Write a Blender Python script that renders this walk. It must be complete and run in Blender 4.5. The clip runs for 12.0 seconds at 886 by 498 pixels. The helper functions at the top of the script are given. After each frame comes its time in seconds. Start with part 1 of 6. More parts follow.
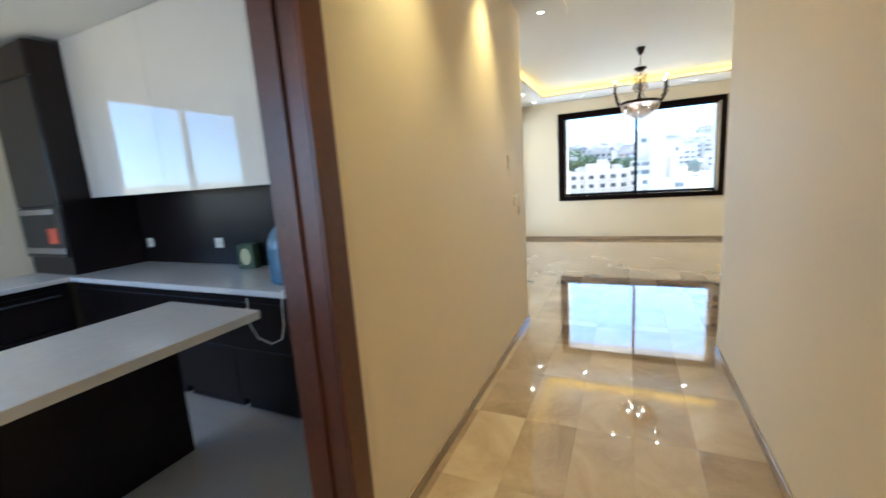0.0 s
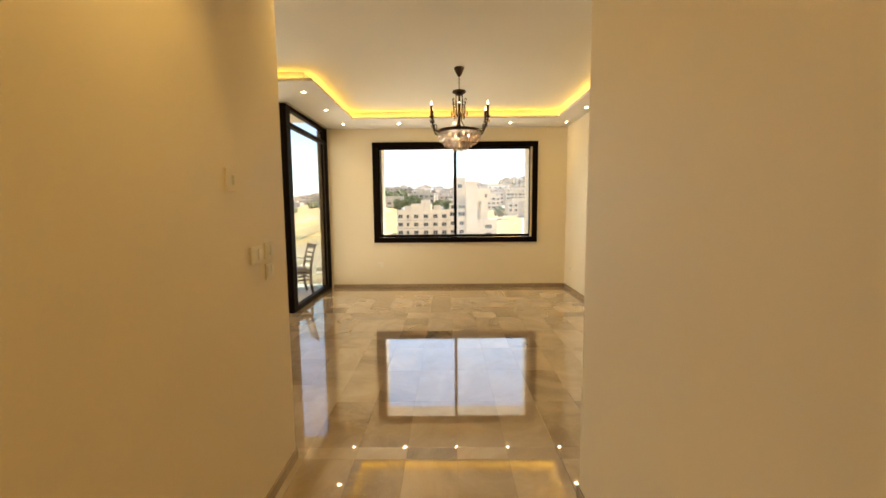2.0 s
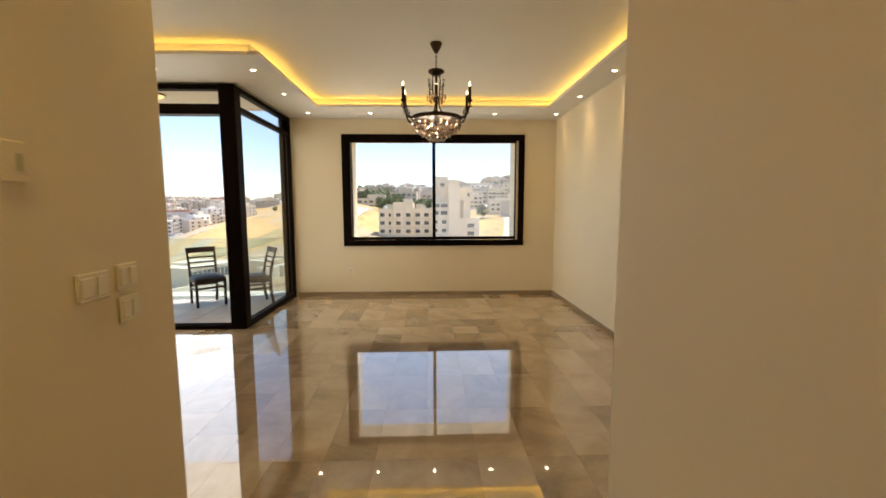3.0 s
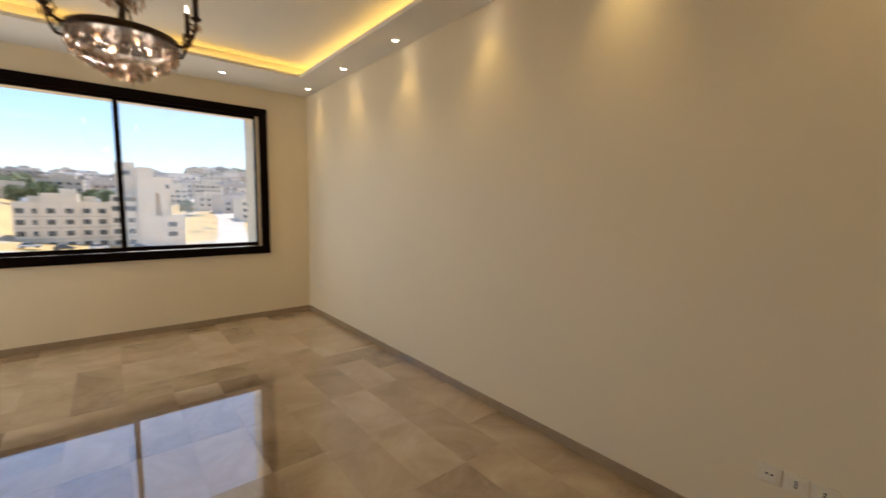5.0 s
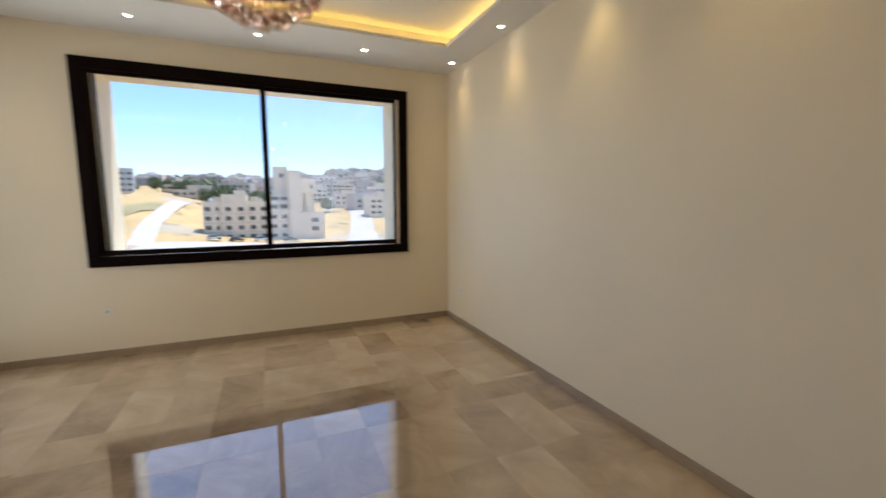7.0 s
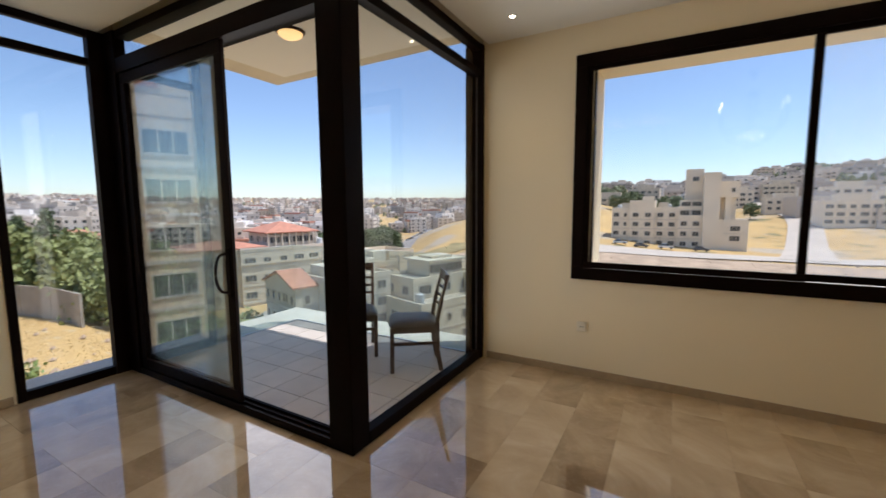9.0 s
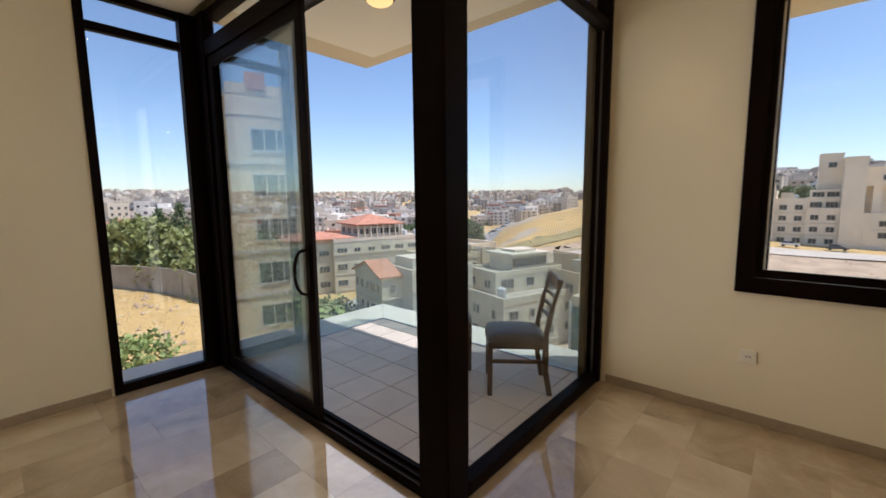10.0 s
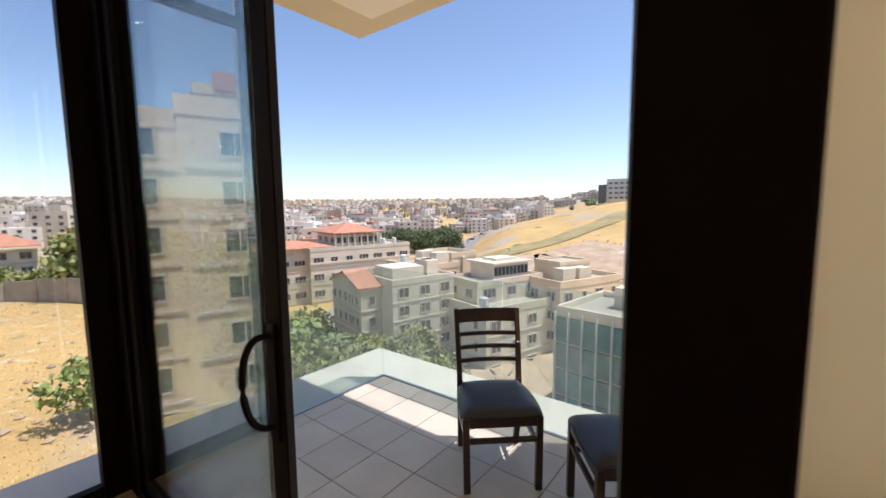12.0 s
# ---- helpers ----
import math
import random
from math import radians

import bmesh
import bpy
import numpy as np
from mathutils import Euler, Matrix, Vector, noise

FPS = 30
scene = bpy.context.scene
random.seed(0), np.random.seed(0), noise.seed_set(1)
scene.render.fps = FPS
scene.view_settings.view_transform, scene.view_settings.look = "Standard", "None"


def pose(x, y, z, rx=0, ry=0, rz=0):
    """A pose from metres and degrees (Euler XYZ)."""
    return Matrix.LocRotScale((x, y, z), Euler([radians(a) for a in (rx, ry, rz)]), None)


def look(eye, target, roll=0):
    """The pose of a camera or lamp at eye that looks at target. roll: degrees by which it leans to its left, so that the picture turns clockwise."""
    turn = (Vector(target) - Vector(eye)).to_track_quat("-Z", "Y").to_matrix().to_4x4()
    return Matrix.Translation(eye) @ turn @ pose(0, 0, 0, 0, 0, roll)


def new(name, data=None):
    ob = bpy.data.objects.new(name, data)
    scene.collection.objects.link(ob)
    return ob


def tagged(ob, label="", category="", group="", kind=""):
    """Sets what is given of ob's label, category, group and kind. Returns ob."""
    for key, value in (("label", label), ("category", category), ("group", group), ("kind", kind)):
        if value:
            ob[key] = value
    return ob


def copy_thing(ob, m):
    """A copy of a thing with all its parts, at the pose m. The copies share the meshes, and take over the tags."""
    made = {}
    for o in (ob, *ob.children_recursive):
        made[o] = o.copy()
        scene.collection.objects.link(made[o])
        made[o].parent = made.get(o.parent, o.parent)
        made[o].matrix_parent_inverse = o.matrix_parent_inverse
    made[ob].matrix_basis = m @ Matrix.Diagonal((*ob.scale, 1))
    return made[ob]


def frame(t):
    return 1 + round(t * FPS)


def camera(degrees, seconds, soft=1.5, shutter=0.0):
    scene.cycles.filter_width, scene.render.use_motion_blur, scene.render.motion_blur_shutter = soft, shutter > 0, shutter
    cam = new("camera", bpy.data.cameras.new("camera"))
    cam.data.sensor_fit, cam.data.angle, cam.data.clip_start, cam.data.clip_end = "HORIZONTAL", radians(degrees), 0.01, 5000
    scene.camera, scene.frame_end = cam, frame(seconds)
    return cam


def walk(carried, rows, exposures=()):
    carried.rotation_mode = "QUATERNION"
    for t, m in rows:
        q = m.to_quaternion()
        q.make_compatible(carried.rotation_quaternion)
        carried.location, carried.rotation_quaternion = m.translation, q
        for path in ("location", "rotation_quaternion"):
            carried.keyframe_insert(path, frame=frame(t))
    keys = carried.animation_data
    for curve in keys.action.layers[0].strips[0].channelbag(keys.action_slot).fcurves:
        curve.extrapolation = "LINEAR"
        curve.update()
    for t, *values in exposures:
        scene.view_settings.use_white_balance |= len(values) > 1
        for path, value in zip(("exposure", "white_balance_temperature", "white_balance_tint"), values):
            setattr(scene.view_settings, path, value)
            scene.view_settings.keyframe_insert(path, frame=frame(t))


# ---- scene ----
cam = camera(95.2, 12.0, soft=1.6, shutter=0.3)
PATH = [
    (0, (-2.218, -9.351, 1.503), (-3.045, -7.562, 1.162), -3.9),
    (0.5, (-2.244, -8.919, 1.498), (-2.628, -6.979, 1.202), -4.1),
    (1, (-2.219, -8.49, 1.48), (-2.359, -6.508, 1.259), -2.3),
    (1.5, (-2.176, -8.045, 1.475), (-2.287, -6.059, 1.27), -0.6),
    (2, (-2.22, -7.632, 1.482), (-2.242, -5.643, 1.281), -0.5),
    (2.5, (-2.18, -7.275, 1.487), (-2.175, -5.286, 1.284), -0.6),
    (2.7, (-2.134, -7.132, 1.492), (-2.118, -5.143, 1.286), -0.4),
    (4.5, (-2.232, -5.912, 1.511), (-1.378, -4.116, 1.302), 0.4),
    (5, (-2.192, -5.643, 1.501), (-0.923, -4.111, 1.288), 0.9),
    (5.5, (-2.087, -5.513, 1.443), (-0.492, -4.334, 1.19), 1.4),
    (6, (-1.942, -5.305, 1.423), (-0.324, -4.175, 1.095), 1.5),
    (6.5, (-1.912, -4.989, 1.42), (-0.595, -3.519, 1.096), 0.8),
    (7, (-2.077, -4.648, 1.457), (-1.29, -2.825, 1.216), -0.0),
    (7.5, (-2.282, -4.35, 1.497), (-2.068, -2.371, 1.301), -0.1),
    (9.5, (-3.059, -3.386, 1.448), (-4.249, -1.794, 1.225), -0.5),
    (10, (-3.321, -3.192, 1.439), (-4.631, -1.7, 1.2), -0.6),
    (10.5, (-3.651, -3.037, 1.459), (-4.994, -1.573, 1.226), -0.5),
    (11, (-3.932, -2.841, 1.459), (-5.294, -1.393, 1.238), -0.2),
    (11.5, (-4.201, -2.634, 1.498), (-5.525, -1.15, 1.282), 0.0),
    (12, (-4.496, -2.463, 1.505), (-5.725, -0.897, 1.303), -0.6),
]
walk(cam, [(t, look(eye, target, roll)) for t, eye, target, roll in PATH],
     exposures=[(0, 2.1, 4650, 6), (0.3, 2.14, 5200, 3), (0.6, 2.14, 5950, 3), (1.0, 1.93, 7000, 8), (1.5, 1.75, 7450, 10), (2.0, 1.55, 7250, 10), (2.5, 1.3, 6800, 10), (4.5, 0.76, 6250, 14), (5.0, 0.94, 5950, 14), (5.5, 1.25, 5700, 14), (6.0, 1.58, 5250, 12), (6.5, 1.28, 5150, 11), (7.0, 0.88, 5350, 12), (7.5, 0.62, 5800, 13), (9.5, 0.42, 5950, 14), (10.5, 0.47, 6050, 14), (12, 0.58, 6300, 15)])

# ---- daylight ----
SUN_TO = Vector((0.29, 0.205, 0.93)).normalized()
world = bpy.data.worlds.new("sky")
scene.world = world
world.use_nodes = True
wn = world.node_tree
sky = wn.nodes.new("ShaderNodeTexSky")
sky.sky_type = "NISHITA"
sky.sun_disc = False
sky.sun_elevation = math.asin(SUN_TO.z)
sky.sun_rotation = math.atan2(SUN_TO.x, SUN_TO.y)
sky.altitude = 900
sky.dust_density = 1.0
wn.links.new(sky.outputs[0], wn.nodes["Background"].inputs[0])
wn.nodes["Background"].inputs[1].default_value = 0.132
sun_data = bpy.data.lights.new("sun", "SUN")
sun_data.energy, sun_data.angle, sun_data.color = 3.8, radians(0.5), (1.0, 0.95, 0.87)
sun = new("sun", sun_data)
sun.matrix_world = look(SUN_TO * 50, (0, 0, 0))

SPOT_WATTS = 6.3
CANDLE_WATTS = 0.12
BASKET_WATTS = 0.25
WARM = (1.0, 0.69, 0.24)


def daylight(name, at, towards, w, h, watts, color=(1.0, 0.96, 0.88), spread=180):
    """The sky's light in a glazed opening."""
    d = bpy.data.lights.new(name, "AREA")
    d.shape, d.size, d.size_y, d.energy, d.color, d.spread = "RECTANGLE", w, h, watts, color, radians(spread)
    new(name, d).matrix_basis = look(at, towards)


daylight("window_daylight", (-2.07, 0.045, 1.78), (-2.07, -1, 1.78), 2.70, 1.60, 3.0, (0.86, 0.94, 1.0))
daylight("glazing_daylight", (-4.51, -0.90, 1.38), (-3.5, -0.90, 1.38), 1.60, 2.55, 9.5, (1.0, 0.96, 0.88), 125)
daylight("door_daylight", (-5.80, -1.77, 1.33), (-5.80, -3, 1.33), 2.25, 2.50, 17.0)

# ---- materials ----
def mat(name, color, rough=0.5, metal=0.0, var=0.06, scale=6.0, fine=60.0, bump=0.0, emit=None, rand=0.0, spec=0.5, coat=0.0):
    """A surface with variation at two scales, fine relief and, for pieces, a tone of their own."""
    m = bpy.data.materials.new(name)
    m.use_nodes = True
    t = m.node_tree
    N, L = t.nodes, t.links
    b = N["Principled BSDF"]
    b.inputs["Roughness"].default_value = rough
    b.inputs["Metallic"].default_value = metal
    b.inputs["Specular IOR Level"].default_value = spec
    b.inputs["Coat Weight"].default_value = coat
    b.inputs["Coat Roughness"].default_value = 0.03
    co = N.new("ShaderNodeTexCoord")
    big = N.new("ShaderNodeTexNoise")
    big.inputs["Scale"].default_value = scale
    big.inputs["Detail"].default_value = 3
    small = N.new("ShaderNodeTexNoise")
    small.inputs["Scale"].default_value = fine
    small.inputs["Detail"].default_value = 2
    geo = N.new("ShaderNodeNewGeometry")
    for n in (big, small):
        L.new(geo.outputs["Position"], n.inputs["Vector"])
    mix = N.new("ShaderNodeMath")
    mix.operation = "MULTIPLY_ADD"
    mix.inputs[1].default_value = 0.35
    L.new(small.outputs["Fac"], mix.inputs[0])
    sc = N.new("ShaderNodeMath")
    sc.operation = "MULTIPLY"
    sc.inputs[1].default_value = 0.65
    L.new(big.outputs["Fac"], sc.inputs[0])
    L.new(sc.outputs[0], mix.inputs[2])
    val = mix.outputs[0]
    if rand:
        info = N.new("ShaderNodeObjectInfo")
        add = N.new("ShaderNodeMath")
        add.operation = "MULTIPLY_ADD"
        add.inputs[1].default_value = rand
        L.new(info.outputs["Random"], add.inputs[0])
        sub = N.new("ShaderNodeMath")
        sub.operation = "ADD"
        sub.inputs[1].default_value = -rand / 2
        L.new(val, sub.inputs[0])
        L.new(sub.outputs[0], add.inputs[2])
        val = add.outputs[0]
    ramp = N.new("ShaderNodeValToRGB")
    lo = [max(0, c * (1 - 2.2 * var)) for c in color]
    hi = [min(1, c * (1 + 2.2 * var)) for c in color]
    ramp.color_ramp.elements[0].position, ramp.color_ramp.elements[0].color = 0.2, (*lo, 1)
    ramp.color_ramp.elements[1].position, ramp.color_ramp.elements[1].color = 0.8, (*hi, 1)
    L.new(val, ramp.inputs[0])
    L.new(ramp.outputs[0], b.inputs["Base Color"])
    if bump:
        bp = N.new("ShaderNodeBump")
        bp.inputs["Strength"].default_value = bump
        bp.inputs["Distance"].default_value = 0.01
        L.new(small.outputs["Fac"], bp.inputs["Height"])
        L.new(bp.outputs[0], b.inputs["Normal"])
    if emit:
        b.inputs["Emission Color"].default_value = (*emit[0], 1)
        b.inputs["Emission Strength"].default_value = emit[1]
    return m


def glass_mat(name, tint=(1, 1, 1), rough=0.0, gloss=0.035, veil=0.0):
    """A thin pane: clear, with the gloss of glass and, if wanted, a pale translucent veil."""
    m = bpy.data.materials.new(name)
    m.use_nodes = True
    t = m.node_tree
    N, L = t.nodes, t.links
    N.remove(N["Principled BSDF"])
    tr = N.new("ShaderNodeBsdfTransparent")
    tr.inputs[0].default_value = (*tint, 1)
    gl = N.new("ShaderNodeBsdfGlossy")
    gl.inputs["Roughness"].default_value = rough
    lw = N.new("ShaderNodeLayerWeight")
    lw.inputs["Blend"].default_value = 0.5
    pw = N.new("ShaderNodeMath")
    pw.operation = "POWER"
    pw.inputs[1].default_value = 5.0
    L.new(lw.outputs["Facing"], pw.inputs[0])
    fr = N.new("ShaderNodeMath")
    fr.operation = "MULTIPLY_ADD"
    fr.inputs[1].default_value, fr.inputs[2].default_value = 0.94, gloss
    L.new(pw.outputs[0], fr.inputs[0])
    mx = N.new("ShaderNodeMixShader")
    L.new(fr.outputs[0], mx.inputs[0])
    clear = tr.outputs[0]
    if veil:
        film = N.new("ShaderNodeBsdfTranslucent")
        film.inputs[0].default_value = (0.85, 0.85, 0.82, 1)
        streak = N.new("ShaderNodeTexNoise")
        streak.inputs["Scale"].default_value = 3.0
        streak.inputs["Detail"].default_value = 5
        amount = N.new("ShaderNodeMath")
        amount.operation = "MULTIPLY"
        amount.inputs[1].default_value = 2 * veil
        L.new(N.new("ShaderNodeNewGeometry").outputs["Position"], streak.inputs["Vector"])
        L.new(streak.outputs["Fac"], amount.inputs[0])
        dm = N.new("ShaderNodeMixShader")
        L.new(amount.outputs[0], dm.inputs[0])
        L.new(clear, dm.inputs[1])
        L.new(film.outputs[0], dm.inputs[2])
        clear = dm.outputs[0]
    L.new(clear, mx.inputs[1])
    L.new(gl.outputs[0], mx.inputs[2])
    L.new(mx.outputs[0], N["Material Output"].inputs[0])
    return m


def marble_mat():
    """Polished beige-brown marble, each tile of its own tone, with clouds and veins."""
    m = bpy.data.materials.new("polished marble")
    m.use_nodes = True
    t = m.node_tree
    N, L = t.nodes, t.links
    b = N["Principled BSDF"]
    geo = N.new("ShaderNodeNewGeometry")
    info = N.new("ShaderNodeObjectInfo")
    off = N.new("ShaderNodeVectorMath")
    off.operation = "MULTIPLY_ADD"
    off.inputs[1].default_value = (37, 23, 0)
    L.new(info.outputs["Random"], off.inputs[0])
    L.new(geo.outputs["Position"], off.inputs[2])
    cloud = N.new("ShaderNodeTexNoise")
    cloud.inputs["Scale"].default_value = 1.7
    cloud.inputs["Detail"].default_value = 6
    cloud.inputs["Roughness"].default_value = 0.62
    cloud.inputs["Distortion"].default_value = 0.9
    L.new(off.outputs[0], cloud.inputs["Vector"])
    vein = N.new("ShaderNodeTexNoise")
    vein.inputs["Scale"].default_value = 5.0
    vein.inputs["Detail"].default_value = 8
    vein.inputs["Distortion"].default_value = 2.4
    L.new(off.outputs[0], vein.inputs["Vector"])
    vr = N.new("ShaderNodeValToRGB")
    vr.color_ramp.elements[0].position, vr.color_ramp.elements[0].color = 0.485, (0, 0, 0, 1)
    vr.color_ramp.elements[1].position, vr.color_ramp.elements[1].color = 0.5, (1, 1, 1, 1)
    e = vr.color_ramp.elements.new(0.515)
    e.color = (0, 0, 0, 1)
    L.new(vein.outputs["Fac"], vr.inputs[0])
    tone = N.new("ShaderNodeMath")
    tone.operation = "MULTIPLY_ADD"
    tone.inputs[1].default_value = 0.34
    tone.inputs[2].default_value = -0.19
    L.new(info.outputs["Random"], tone.inputs[0])
    s = N.new("ShaderNodeMath")
    s.operation = "ADD"
    L.new(cloud.outputs["Fac"], s.inputs[0])
    L.new(tone.outputs[0], s.inputs[1])
    r = N.new("ShaderNodeValToRGB")
    cols = [(0.20, (0.26, 0.18, 0.105)), (0.42, (0.40, 0.295, 0.185)), (0.60, (0.50, 0.385, 0.255)), (0.88, (0.64, 0.53, 0.39))]
    r.color_ramp.elements[0].position, r.color_ramp.elements[0].color = cols[0][0], (*cols[0][1], 1)
    r.color_ramp.elements[1].position, r.color_ramp.elements[1].color = cols[3][0], (*cols[3][1], 1)
    for p, c in cols[1:3]:
        r.color_ramp.elements.new(p).color = (*c, 1)
    L.new(s.outputs[0], r.inputs[0])
    mx = N.new("ShaderNodeMix")
    mx.data_type = "RGBA"
    mx.blend_type = "MIX"
    mv = N.new("ShaderNodeMath")
    mv.operation = "MULTIPLY"
    mv.inputs[1].default_value = 0.14
    L.new(vr.outputs[0], mv.inputs[0])
    L.new(mv.outputs[0], mx.inputs["Factor"])
    L.new(r.outputs[0], mx.inputs[6])
    mx.inputs[7].default_value = (0.62, 0.54, 0.42, 1)
    L.new(mx.outputs[2], b.inputs["Base Color"])
    b.inputs["Roughness"].default_value = 0.035
    b.inputs["IOR"].default_value = 1.8
    b.inputs["Coat Weight"].default_value = 0.8
    b.inputs["Coat IOR"].default_value = 1.7
    b.inputs["Coat Roughness"].default_value = 0.02
    return m


M_WALL = mat("cream wall paint", (0.80, 0.69, 0.49), 0.62, var=0.02, scale=0.8, fine=180, bump=0.05)
M_CEIL = mat("white ceiling paint", (0.80, 0.77, 0.70), 0.7, var=0.015, scale=1.0, fine=150, bump=0.03)
M_MARBLE = marble_mat()
M_SKIRT = mat("brown polished stone skirting", (0.33, 0.245, 0.155), 0.16, var=0.1, scale=3, fine=30)
M_GROUT = mat("brown grout", (0.30, 0.24, 0.175), 0.6, var=0.08)
M_FRAME = mat("dark brown aluminium", (0.0065, 0.003, 0.002), 0.45, metal=0.0, var=0.1, fine=300, bump=0.02, spec=0.05)
M_RUBBER = mat("grey glazing seal", (0.09, 0.085, 0.08), 0.6)
M_GLASS = glass_mat("clear window glass", (0.97, 0.98, 0.98))
M_GLASSD = glass_mat("coated door glass", (0.84, 0.88, 0.88), 0.0, 0.16)
# the last value mixes in a pale film, for a milky look
M_GLASSG = glass_mat("green-tinted balustrade glass", (0.86, 0.92, 0.89), 0.0, 0.05, 0.07)
# pale film in this glass paints in the sun-flare veil of the right pane
M_GLASSVEIL = glass_mat("veiled window glass", (0.97, 0.98, 0.98), 0.0, 0.035, 0.09)
M_WOODDOOR = mat("red-brown door wood", (0.115, 0.037, 0.016), 0.35, var=0.25, scale=2, fine=40, bump=0.06)
M_WHITE = mat("white plastic", (0.80, 0.78, 0.74), 0.35, var=0.02)
M_PLATE = mat("cream white switch plastic", (0.80, 0.73, 0.59), 0.4, var=0.02)
M_DARKSLOT = mat("dark slot", (0.02, 0.02, 0.02), 0.5)
M_LED = mat("warm led strip", (0.9, 0.7, 0.4), 0.5, emit=((1.0, 0.60, 0.11), 3.6))
M_BULB = mat("lit lamp lens", (1, 0.9, 0.7), 0.4, emit=((1.0, 0.83, 0.55), 25.0))
M_STONE = mat("cream limestone cladding", (0.66, 0.55, 0.38), 0.8, var=0.08, scale=2, fine=45, bump=0.15)
M_SOFFIT = mat("painted balcony soffit", (0.62, 0.55, 0.42), 0.8, var=0.04, scale=1.5, fine=90, bump=0.1)
M_BTILE = mat("grey balcony tile", (0.57, 0.495, 0.42), 0.42, var=0.07, scale=4, fine=90, bump=0.05, rand=0.25)
M_BGROUT = mat("dark tile joint", (0.27, 0.25, 0.225), 0.8)
M_LEDGE = mat("pale concrete ledge", (0.56, 0.52, 0.45), 0.8, var=0.1, scale=2, fine=40, bump=0.1)
M_BRONZE = mat("dark bronze", (0.045, 0.024, 0.013), 0.38, metal=0.7, var=0.3, scale=20, fine=120)
M_CHAIRWOOD = mat("dark stained wood", (0.045, 0.019, 0.011), 0.35, var=0.3, scale=8, fine=70, bump=0.04)
M_SEAT = mat("dark leatherette", (0.022, 0.018, 0.022), 0.42, var=0.15, scale=12, fine=140, bump=0.12)
M_KDARK = mat("dark wenge cabinet front", (0.012, 0.008, 0.007), 0.3, var=0.3, scale=2, fine=60, bump=0.03, spec=0.28)
M_KWHITE = mat("high-gloss white lacquer", (0.74, 0.70, 0.63), 0.03, var=0.01, coat=1.0)
M_QUARTZ = mat("white quartz worktop", (0.70, 0.67, 0.62), 0.12, var=0.04, scale=20, fine=200)
M_KFLOOR = mat("pale kitchen floor", (0.50, 0.46, 0.40), 0.12, var=0.05, scale=1.2, fine=20)
M_STEEL = mat("brushed steel", (0.45, 0.45, 0.46), 0.3, metal=1.0, var=0.05)
M_CRYSTAL = glass_mat("cut crystal", (0.80, 0.66, 0.54), 0.04, 0.34)
M_FLAME = mat("lit candle bulb", (1, 0.9, 0.7), 0.3, emit=((1.0, 0.80, 0.50), 3.2))
M_BASKETGLOW = mat("lit basket bulb", (1, 0.85, 0.6), 0.3, emit=((1.0, 0.72, 0.42), 2.5))
M_LAMPGLASS = mat("lit frosted lamp glass", (0.9, 0.75, 0.5), 0.4, emit=((1.0, 0.62, 0.22), 0.7))
M_ORANGE = mat("orange-red plastic tub", (0.55, 0.07, 0.02), 0.4)
M_GREENTIN = mat("dark green tin", (0.05, 0.075, 0.035), 0.35, var=0.2)
M_PALEGOLD = mat("pale gold print", (0.55, 0.5, 0.28), 0.4)
M_BLUEWATER = mat("blue clear plastic bottle", (0.10, 0.17, 0.25), 0.12, var=0.1)
M_BLACKGLASS = mat("black oven glass", (0.012, 0.012, 0.014), 0.06)

# ---- mesh helpers ----
def add_box(bm, lo, hi, bevel=0.0, seg=1):
    vs = bmesh.ops.create_cube(bm, size=1.0)["verts"]
    lo, hi = Vector(lo), Vector(hi)
    for v in vs:
        v.co = Vector([lo[i] + (v.co[i] + 0.5) * (hi[i] - lo[i]) for i in range(3)])
    if bevel:
        es = list({e for v in vs for e in v.link_edges})
        bmesh.ops.bevel(bm, geom=es, offset=bevel, segments=seg, profile=0.5, affect="EDGES")
    return bm


def boxes(*list_of, bevel=0.0):
    bm = bmesh.new()
    for lo, hi in list_of:
        add_box(bm, lo, hi, bevel)
    return bm


def add_lathe(bm, profile, at=(0, 0, 0), n=16):
    """A turned shape from (radius, height) pairs."""
    rings = []
    for r, z in profile:
        rings.append([bm.verts.new((at[0] + r * math.cos(2 * math.pi * k / n), at[1] + r * math.sin(2 * math.pi * k / n), at[2] + z)) for k in range(n)])
    for a, b in zip(rings, rings[1:]):
        for k in range(n):
            bm.faces.new((a[k], a[(k + 1) % n], b[(k + 1) % n], b[k]))
    bm.faces.new(rings[0][::-1])
    bm.faces.new(rings[-1])
    return bm


def add_tube(bm, pts, r, n=8, taper=None):
    """A round bar along a line of points."""
    pts = [Vector(p) for p in pts]
    rings = []
    for i, p in enumerate(pts):
        d = (pts[min(i + 1, len(pts) - 1)] - pts[max(i - 1, 0)]).normalized()
        side = d.cross(Vector((0, 0, 1)))
        side = side.normalized() if side.length > 1e-3 else Vector((1, 0, 0))
        up = side.cross(d)
        rr = r if taper is None else r + (taper - r) * i / (len(pts) - 1)
        rings.append([bm.verts.new(p + rr * (side * math.cos(2 * math.pi * k / n) + up * math.sin(2 * math.pi * k / n))) for k in range(n)])
    for a, b in zip(rings, rings[1:]):
        for k in range(n):
            bm.faces.new((a[k], a[(k + 1) % n], b[(k + 1) % n], b[k]))
    bm.faces.new(rings[0][::-1])
    bm.faces.new(rings[-1])
    return bm


def mesh_of(name, bm, material, smooth=False):
    bmesh.ops.recalc_face_normals(bm, faces=bm.faces)
    me = bpy.data.meshes.new(name)
    bm.to_mesh(me)
    bm.free()
    if material:
        me.materials.append(material)
    if smooth:
        for p in me.polygons:
            p.use_smooth = True
    return me


